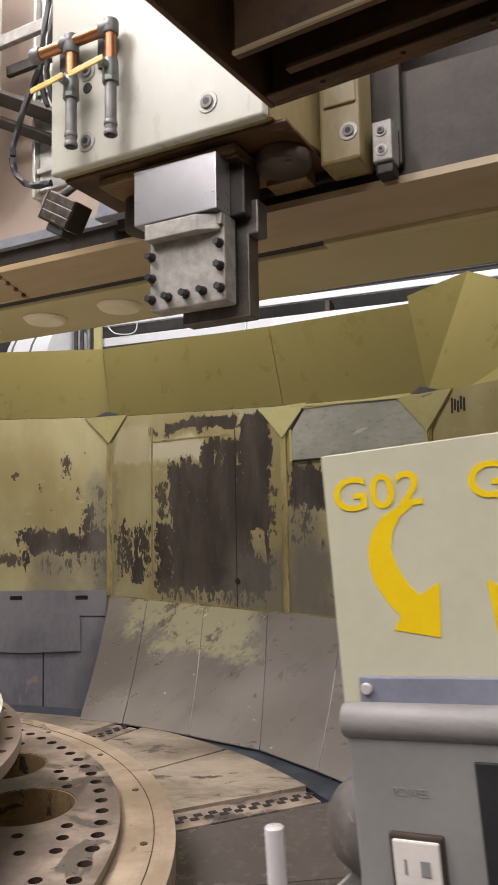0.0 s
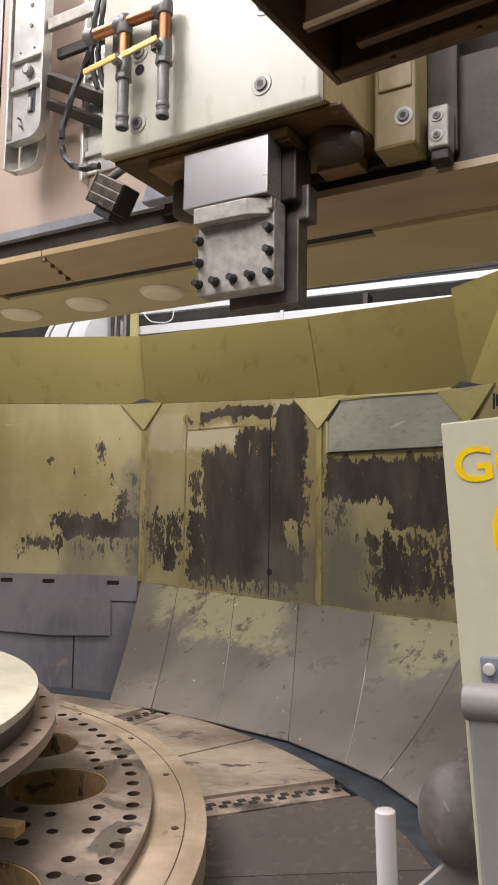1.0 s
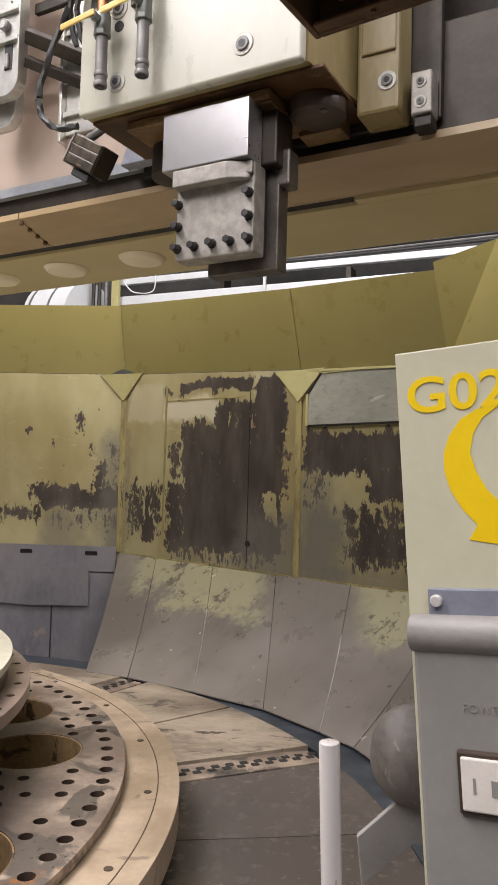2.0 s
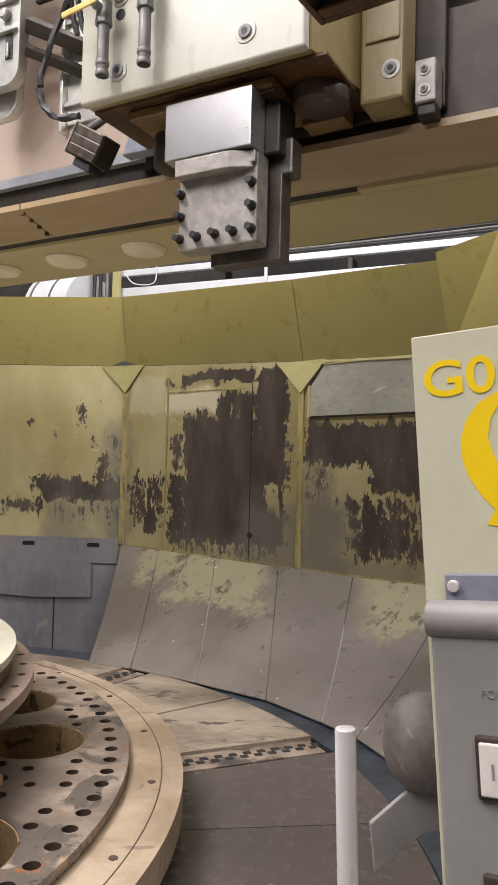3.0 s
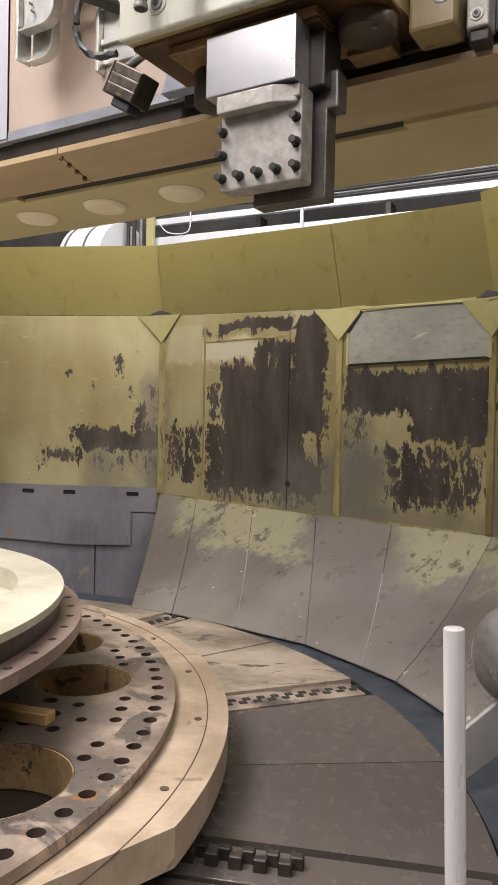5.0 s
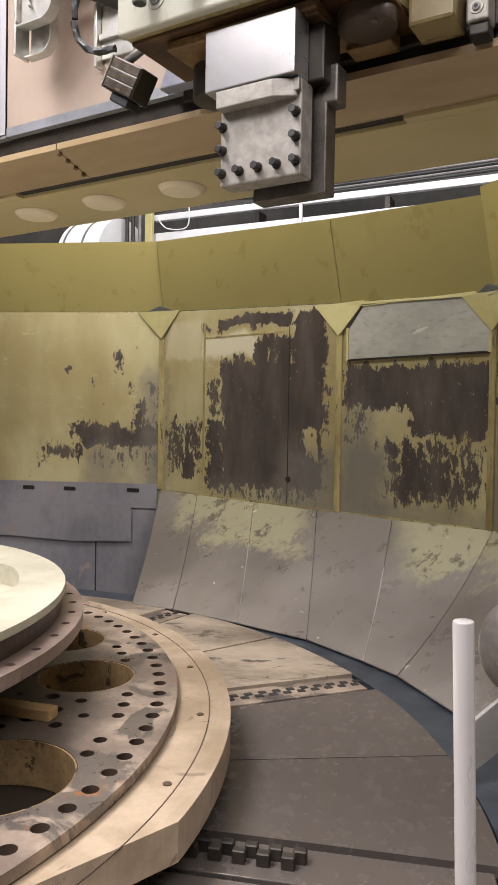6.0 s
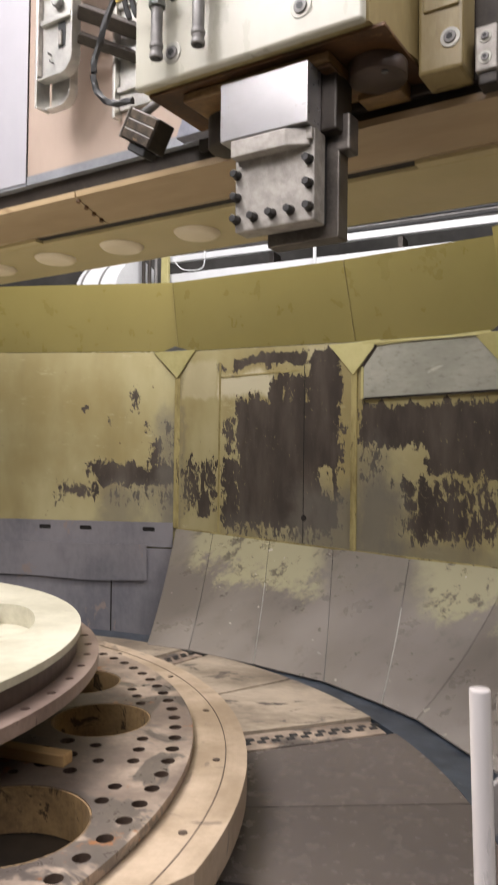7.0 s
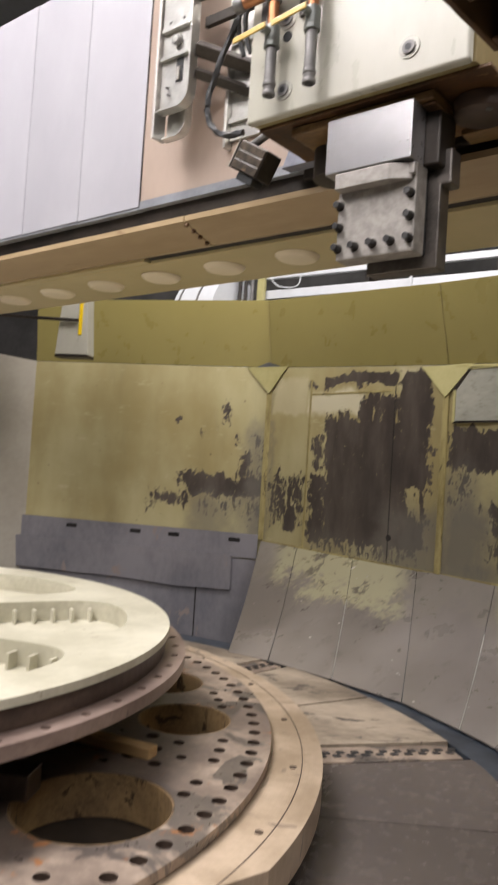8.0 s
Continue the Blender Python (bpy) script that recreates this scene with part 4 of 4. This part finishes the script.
    part("cross_pipe", rod((-0.02, py, 2.527), (0.245, py, 2.527), 0.0165, n=18), COPPER, t, "copper cross pipe", True)
    part("end_fitting", rod((-0.045, py, 2.527), (-0.01, py, 2.527), 0.0225, n=16, w=0.004), PIPEGREY, t, "", True)
    # ram with tool block
    part("ram", block(0.33, 0.575, -0.375, -0.275, 1.975, z0 - 0.036, 0.006), DARKIRON, t, "dark ram behind the tool block")
    part("ram_flange", block(0.54, 0.595, -0.335, -0.274, 1.93, 2.03, 0.006), RAMSTEEL, t, "grey flange end")
    part("ground_block", block(0.261, 0.531, -0.455, -0.376, 1.972, 2.132, 0.003), GROUND, t, "bright ground steel block")
    plate = part("tool_plate", block(0.29, 0.535, -0.42, -0.356, 1.728, 1.971, 0.005), CASTSTEEL, t, "grey blasted steel tool plate")
    bar = prism([(0.298, -0.4205), (0.298, -0.457), (0.468, -0.457), (0.525, -0.43), (0.525, -0.4205)], 0.046, None, 0.003)
    bar.transform(Matrix(((1, 0, 0, 0), (0, 0, 1, 0), (0, 1, 0, 1.922), (0, 0, 0, 1))))
    part("clamp_bar", bar, CASTSTEEL, plate, "grey steel clamp bar")
    part("end_lug", block(0.512, 0.534, -0.434, -0.4205, 1.935, 1.968, 0.003), CASTSTEEL, plate)
    part("core", block(0.32, 0.53, -0.355, -0.336, 1.735, 1.97, 0.003), BLACK, t)
    part("back_plate", block(0.345, 0.565, -0.335, -0.276, 1.70, 1.972, 0.004), RAMSTEEL, t, "grey steel back plate")
    for x, z in ((0.299, 1.885), (0.299, 1.823), (0.298, 1.762), (0.353, 1.762), (0.410, 1.763), (0.466, 1.763), (0.522, 1.763), (0.521, 1.824), (0.520, 1.887)):
        b = part("bolt", rod((x, -0.4205, z), (x, -0.447, z), 0.0115, n=6, w=0.002), BOLT, plate)
        part("washer", rod((x, -0.42, z), (x, -0.423, z), 0.0135, n=16), DARKIRON, b)


tool_head()


def cable_bracket():
    t = thing("cable_bracket", CARRIAGE, "aluminium cable track bracket with rounded lower end beside the tool head", "cable bracket")
    y = -0.27

    def rounded(x0, x1, z0, z1, r):
        """A strip whose lower right corner is round."""
        pts = [(x0, z1), (x0, z0)]
        pts += [(x1 - r + r * math.sin(radians(a)), z0 + r - r * math.cos(radians(a))) for a in range(0, 91, 10)]
        return pts + [(x1, z1)]

    def band(pts, w, y0, y1):
        """A thin strip of sheet bent along a path."""
        bm = bmesh.new()
        rows = []
        for i, q in enumerate(pts):
            p0, p1 = Vector(pts[max(i - 1, 0)]), Vector(pts[min(i + 1, len(pts) - 1)])
            d = (p1 - p0).normalized()
            nrm = Vector((-d.y, d.x)) * w
            rows.append([bm.verts.new((x, yy, z)) for (x, z), yy in (((q[0], q[1]), y0), ((q[0], q[1]), y1), ((q[0] + nrm.x, q[1] + nrm.y), y1), ((q[0] + nrm.x, q[1] + nrm.y), y0))])
        for r0, r1 in zip(rows, rows[1:]):
            for k in range(4):
                bm.faces.new((r0[k], r0[(k + 1) % 4], r1[(k + 1) % 4], r1[k]))
        bm.faces.new(rows[0])
        bm.faces.new(rows[-1][::-1])
        return bm

    front = rounded(-0.645, -0.478, 2.45, 3.3, 0.06)
    foot = rounded(-0.655, -0.53, 2.365, 2.53, 0.055)
    part("face_plate", prism(front, 0.005, pose(0, y, 0), 0.001), ALU, t, "scratched aluminium plate")
    part("face_rim", band(front[1:], 0.007, y - 0.022, y + 0.02), ALU, t)
    part("foot_plate", prism(foot, 0.005, pose(0, y + 0.055, 0), 0.001), ALU, t, "scratched aluminium plate")
    part("foot_rim", band(foot[1:], 0.006, y + 0.025, y + 0.062), ALU, t)
    part("side_rail", block(-0.668, -0.657, y - 0.015, y + 0.05, 2.36, 3.3, 0.002), ALU, t)
    part("side_lip", block(-0.652, -0.646, y - 0.02, y + 0.03, 2.47, 3.3, 0.001), CASTSTEEL, t)
    part("upper_panel", block(-0.64, -0.495, y - 0.012, y - 0.001, 2.77, 3.3, 0.002), ALU, t)
    for z in (2.655, 2.765):
        part("cross_bar", block(-0.64, -0.495, y - 0.018, y - 0.001, z - 0.008, z + 0.008, 0.002), ALU, t)
    part("slot", block(-0.565, -0.53, y - 0.003, y - 0.0005, 2.555, 2.645, 0.001), BLACK, t)
    part("slot_block", block(-0.556, -0.542, y - 0.012, y - 0.003, 2.56, 2.61, 0.002), CASTSTEEL, t)
    ring = part("pivot", rod((-0.562, y - 0.001, 2.715), (-0.562, y - 0.022, 2.715), 0.02, n=24, w=0.003), PIPEGREY, t, "", True)
    part("pivot_face", rod((-0.562, y - 0.022, 2.715), (-0.562, y - 0.024, 2.715), 0.014, n=20), ALU, ring)
    for x, z in ((-0.55, 2.96), (-0.55, 2.88), (-0.53, 2.79), (-0.60, 2.79), (-0.60, 2.54), (-0.59, 2.51)):
        part("screw", rod((x, y - 0.001, z), (x, y - 0.017, z), 0.008 if z > 2.8 else 0.004, n=12, w=0.001), PIPEGREY, t)
    for z, h in ((2.64, 0.055), (2.555, 0.04)):
        part("arm", rod((-0.474, y + 0.01, z + h / 2), (-0.30, -0.142, z + h / 2 - 0.07), h * 0.6, n=4, w=0.003), DARKIRON, t, "dark steel arm")
    part("arm", block(-0.474, -0.012, y - 0.01, y + 0.012, 2.84, 2.885, 0.004), CASTSTEEL, t, "grey steel cross arm")
    part("arm", block(-0.474, -0.012, y + 0.04, y + 0.06, 2.76, 2.80, 0.004), DARKIRON, t, "dark steel arm")
    part("second_rail", block(-0.405, -0.392, -0.165, -0.126, 2.31, 3.3, 0.002), ALU, t)
    part("second_plate", block(-0.391, -0.25, -0.14, -0.126, 2.34, 3.3, 0.002), ALU, t)
    for z in (2.4, 2.52, 2.7):
        part("second_bar", block(-0.391, -0.25, -0.155, -0.141, z, z + 0.02, 0.002), ALU, t)
    for dx in (0.0, 0.03):
        part("cable", tube([(-0.2 + dx, y - 0.02, 3.0), (-0.23 + dx, y - 0.03, 2.78), (-0.25 + dx, y - 0.02, 2.66), (-0.235 + dx, y, 2.56)], 0.009, twist=0.7), BLACK, t, "black twisted cable", True)
    part("cable", tube([(-0.25, y - 0.03, 2.68), (-0.33, y - 0.03, 2.52), (-0.365, y - 0.03, 2.41), (-0.345, y - 0.03, 2.33), (-0.275, y - 0.03, 2.275), (-0.19, y - 0.03, 2.265)], 0.0105, twist=0.7), BLACK, t, "black twisted cable", True)

    m = thing("coolant_nozzle_box", CARRIAGE @ pose(-0.135, y - 0.02, 2.15, 0, 30, 0) @ Matrix.Scale(0.78, 4), "worn dark connector box hanging beside the tool head", "connector box")
    part("body", block(-0.085, 0.085, -0.05, 0.05, -0.06, 0.065, 0.006), DARKIRON, m)
    for z0, z1 in ((-0.056, -0.022), (-0.016, 0.018), (0.024, 0.06)):
        part("cover_strip", block(-0.076, 0.08, -0.056, -0.0505, z0, z1, 0.002), BOXFACE, m, "worn brown-black cover strip")
    part("end_plate", block(-0.092, -0.086, -0.054, 0.05, -0.062, 0.066, 0.002), CASTSTEEL, m)
    for z in (-0.019, 0.021):
        part("edge_line", block(-0.076, 0.08, -0.0575, -0.0565, z - 0.0015, z + 0.0015, 0), ALU, m)
    part("foot", block(-0.04, 0.06, -0.035, 0.04, -0.095, -0.061, 0.006), BLACK, m)
    part("stem", rod((-0.03, -0.03, 0.06), (0.03, -0.03, 0.135), 0.017, n=16, w=0.003), PIPEGREY, m, "grey cable gland", True)
    d = thing("cable_duct", CARRIAGE, "grey sheet cable duct under the tool head", "duct")
    part("duct", prism([(-0.1, 2.16), (0.1, 2.16), (0.14, 2.32), (-0.03, 2.32)], 0.05, pose(0, -0.19, 0), 0.004), STRIPBLUE, d)


cable_bracket()


# ---------------- overhead boom ----------------
def boom():
    m = pose(0.044, 1.1, 1.766, 0, 0, -32.5)
    t = thing("overhead_boom", m, "dark brown rusty steel boom box hanging from the ceiling", "boom")
    part("left_plate", block(0.0, 0.01, -0.7, 0.0, 0.0, 0.5, 0.002), BOOMRUST, t)
    part("far_plate", block(0.0105, 1.8, -0.012, 0.0, 0.0, 0.5, 0.002), BOOMRUST, t)
    part("lip", block(0.011, 1.8, -0.032, -0.0125, 0.0, 0.006, 0.002), BOOMRUST, t)
    part("lip_edge", block(0.06, 1.8, -0.06, -0.045, 0.012, 0.02, 0.002), BOOMRUST, t)
    part("mid_plate", block(0.024, 1.8, -0.136, -0.126, 0.004, 0.5, 0.002), BOOMRUST, t)
    part("mid_lip", block(0.024, 1.8, -0.142, -0.1365, 0.004, 0.010, 0.001), BEAM, t, "worn light edge")
    part("stiffener", block(0.30, 0.31, -0.125, -0.0125, 0.03, 0.5, 0.002), BOOMRUST, t)
    part("web", block(0.0105, 0.034, -0.125, -0.0125, 0.10, 0.5, 0.002), DARKIRON, t)
    part("cover", block(-0.01, 1.8, -0.7, 0.002, 0.501, 0.52, 0.002), DARKIRON, t)
    part("hanger", block(1.2, 1.4, -0.4, -0.2, 0.52, 5.234, 0.004), DARKIRON, t)
    for x in (0.1, 0.22, 0.34, 0.46):
        part("rivet", rod((x, -0.022, 0.0), (x, -0.022, -0.004), 0.004, n=10), RUST, t)


boom()


# ---------------- pendant ----------------
def words(text, size, m, material, parent, name="lettering", depth=0.0006, bold=0.0, wide=1.0):
    c = bpy.data.curves.new("text", "FONT")
    c.body, c.size, c.extrude, c.offset = text, size, depth, bold
    ob = bpy.data.objects.new("text", c)
    me = ob.to_mesh()
    bm = bmesh.new()
    bm.from_mesh(me)
    ob.to_mesh_clear()
    bpy.data.objects.remove(ob)
    bm.transform(m @ Matrix.Diagonal((wide, 1, 1, 1)) @ pose(0, 0, 0, 90))
    return part(name, bm, material, parent)


def pendant():
    t = thing("control_pendant", pose(0.035, 0.365, 1.178, 0, -4.3, -29), "cream and grey control pendant with yellow arrow markings", "control pendant")
    plate = [(0, 0), (0.165, 0), (0.165, -0.33), (0, -0.33)]
    part("back_plate", prism(plate, 0.004, None, 0.0006), PENDANT, t, "cream painted plate")
    part("housing", block(0.0045, 0.16, -0.012, -0.001, -0.33, -0.121, 0.002), PENGREY, t, "grey console housing")
    part("strip", block(0.0095, 0.16, -0.0035, -0.0005, -0.118, -0.1025, 0.0008), STRIPBLUE, t, "blue-grey strip")
    part("screw", rod((0.0135, -0.0035, -0.1075), (0.0135, -0.006, -0.1075), 0.0026, n=16, w=0.0008), CHROME, t)
    part("hood", rod((0.003, -0.008, -0.1205), (0.165, -0.008, -0.1205), 0.0078, n=28, w=0.0015), PENROLL, t, "dusty grey rounded hood", True)
    words("G02", 0.0218, pose(0.0040, -0.0003, -0.0272), YELLOW, t, "lettering", 0.00015, 0.0003, 1.16)
    words("G03", 0.0218, pose(0.0675, -0.0003, -0.0272), YELLOW, t, "lettering", 0.00015, 0.0003, 1.16)

    # each arrow: a tapering crescent that ends in a broad head
    sweep = ((180, -102), (145, -107), (115, -122), (94, -147), (83, -177), (83, -207), (92, -237), (110, -267), (133, -292), (118, -315), (202, -329), (210, -237),
             (172, -258), (152, -237), (136, -207), (128, -177), (135, -147), (152, -122), (180, -105))
    for x0, turn in ((0.0, 1), (0.122, -1)):
        pts = [(x0 + turn * (a * 0.000249 - 0.0015), b * 0.000262) for a, b in sweep]
        part("arrow", prism(pts, 0.0003, pose(0, -0.00035, 0)), YELLOW, t, "curved yellow arrow")
    words("POWER", 0.0048, pose(0.0235, -0.0122, -0.150), PENROLL, t, "engraving", 0.0002)
    b = part("button_frame", block(0.0205, 0.0440, -0.0145, -0.011, -0.189, -0.1645, 0.001), RIM, t, "black button frame")
    part("button_cap", block(0.0222, 0.0423, -0.016, -0.0142, -0.187, -0.1665, 0.0008), BUTTON, b, "white power button cap")
    for x in (0.027, 0.034):
        part("mark", block(x, x + (0.001 if x < 0.03 else 0.004), -0.0164, -0.016, -0.180, -0.174, 0), PENGREY, b)
    part("lower_button_frame", block(0.0205, 0.0440, -0.0145, -0.011, -0.241, -0.217, 0.001), RIM, t)
    part("display_recess", block(0.060, 0.15, -0.0135, -0.012, -0.22, -0.134, 0.001), BLACK, t)
    part("yellow_label", block(0.0745, 0.1, -0.0166, -0.0155, -0.124, -0.116, 0), YELLOW, t)
    part("post", block(0.03, 0.14, 0.01, 0.08, -1.918, -0.29, 0.006), PENGREY, t)
    part("post_cap", block(0.02, 0.155, 0.004, 0.09, -0.33, -0.27, 0.006), PENGREY, t)

    k = thing("handle_knob", pose(0.0665, 0.468, 0.968), "worn black round handle knob on a bent bracket", "knob")
    bm = bmesh.new()
    bmesh.ops.create_uvsphere(bm, u_segments=32, v_segments=20, radius=1, matrix=Matrix.Diagonal((0.0235, 0.0235, 0.0275, 1)))
    part("ball", bm, KNOB, k, "worn black ball", True)
    part("stem", rod((0.0, 0.0, -0.022), (0.004, 0.002, -0.036), 0.006, n=14), DARKIRON, k)
    bar = prism([(-0.0305, -0.0435), (-0.0070, -0.0225), (0.05, -0.0225), (0.05, -0.045), (0.0, -0.047), (-0.0275, -0.070)], 0.004, pose(0, -0.006, 0), 0.0006)
    part("support", rod((0.048, 0.0, -0.03), (0.048, 0.0, -1.718), 0.006, n=12), DARKIRON, k, "dark support rod")
    part("bracket", bar, PENROLL, k, "cream bent bracket")
    r = thing("steel_rod", pose(0.009, 0.36, 1.0095), "upright satin steel rod beside the pendant", "rod")
    part("shaft", rod((0, 0, 0), (0.012, 0.012, -0.3), 0.0045, n=20, w=0.0008), CHROME, r, "", True)
    part("foot", block(-0.02, 0.12, -0.01, 0.03, -0.31, -0.295, 0.002), PENGREY, r)


pendant()


# ---------------- behind the enclosure ----------------
def background():
    m = pose(-1.60, 8.53, 0, 0, 0, -22.3)
    t = thing("cable_tray", m, "white cable tray rails with black cables before a dark wall", "cable tray")
    part("lower_rail", block(-0.05, 7, 0, 0.06, 3.11, 3.21, 0.006), WHITE, t)
    part("upper_rail", block(-0.05, 7, 0.0, 0.06, 3.345, 3.415, 0.006), WHITE, t)
    part("tray_back", block(-6, 7, 0.3, 0.33, 2.0, 6.0, 0), HALLDARK, t)
    for i in range(4):
        part("cable", tube([(-0.2, 0.05 + 0.02 * i, 3.45 + 0.02 * i), (0.8, 0.04, 3.5 + 0.02 * i), (2.2, 0.05, 3.45 + 0.03 * i), (7, 0.05, 3.52 + 0.03 * i)], 0.014), PIPEGREY if i % 2 else BLACK, t)
    part("hanging_cable", tube([(0.02, -0.03, 3.36), (0.15, -0.03, 3.24), (0.4, -0.03, 3.24), (0.42, -0.03, 3.5)], 0.007), WHITE, t)
    part("hanger", block(1.72, 1.75, -0.04, -0.01, 3.05, 3.5, 0.003), WHITE, t)
    for x in (1.2, 2.6, 3.6):
        part("bracket", block(x, x + 0.05, 0.01, 0.2, 3.2, 3.33, 0.003), DARKIRON, t)
    y = thing("yellow_post", m, "pale yellow upright post behind the enclosure", "post")
    part("upright", block(-0.09, 0.0, -0.12, -0.07, -0.75, 3.44, 0.004), YELLOW_PAINT, y)
    d = thing("white_duct", m, "white round duct behind the enclosure", "duct")
    part("duct", rod((-0.98, 0.0, 2.85), (-0.42, 0.0, 2.85), 0.55, n=40), WHITE, d, "", True)
    for x in (-0.92, -0.66):
        part("band", rod((x, 0, 2.85), (x + 0.025, 0, 2.85), 0.556, n=40), PIPEGREY, d)
    p = thing("dark_pipes", m, "dark upright pipes behind the enclosure", "pipes")
    for x in (-0.34, -0.26, -0.17):
        part("pipe", rod((x, -0.1, -0.75), (x, -0.1, 3.6), 0.022, n=12), DARKIRON if x < -0.2 else PIPEGREY, p)
    w = thing("machine_post", pose(-2.36, 4.98, 0), "cream tapered machine post with a yellow stripe", "post")
    part("post", prism([(-0.14, 1.86), (0.11, 1.86), (0.06, 2.6), (-0.08, 2.6)], 0.12, None, 0.005), HEADPAINT, w)
    part("stripe", block(0.03, 0.055, -0.006, 0.0, 2.0, 2.5, 0.001), YELLOW, w, "yellow stripe")
    part("bar", rod((-0.9, -0.02, 2.14), (0.03, -0.02, 2.10), 0.012, n=10), DARKIRON, w)
    part("foot", block(-0.14, 0.11, 0.0, 0.12, 1.84, 1.859, 0.002), DARKIRON, w)


background()
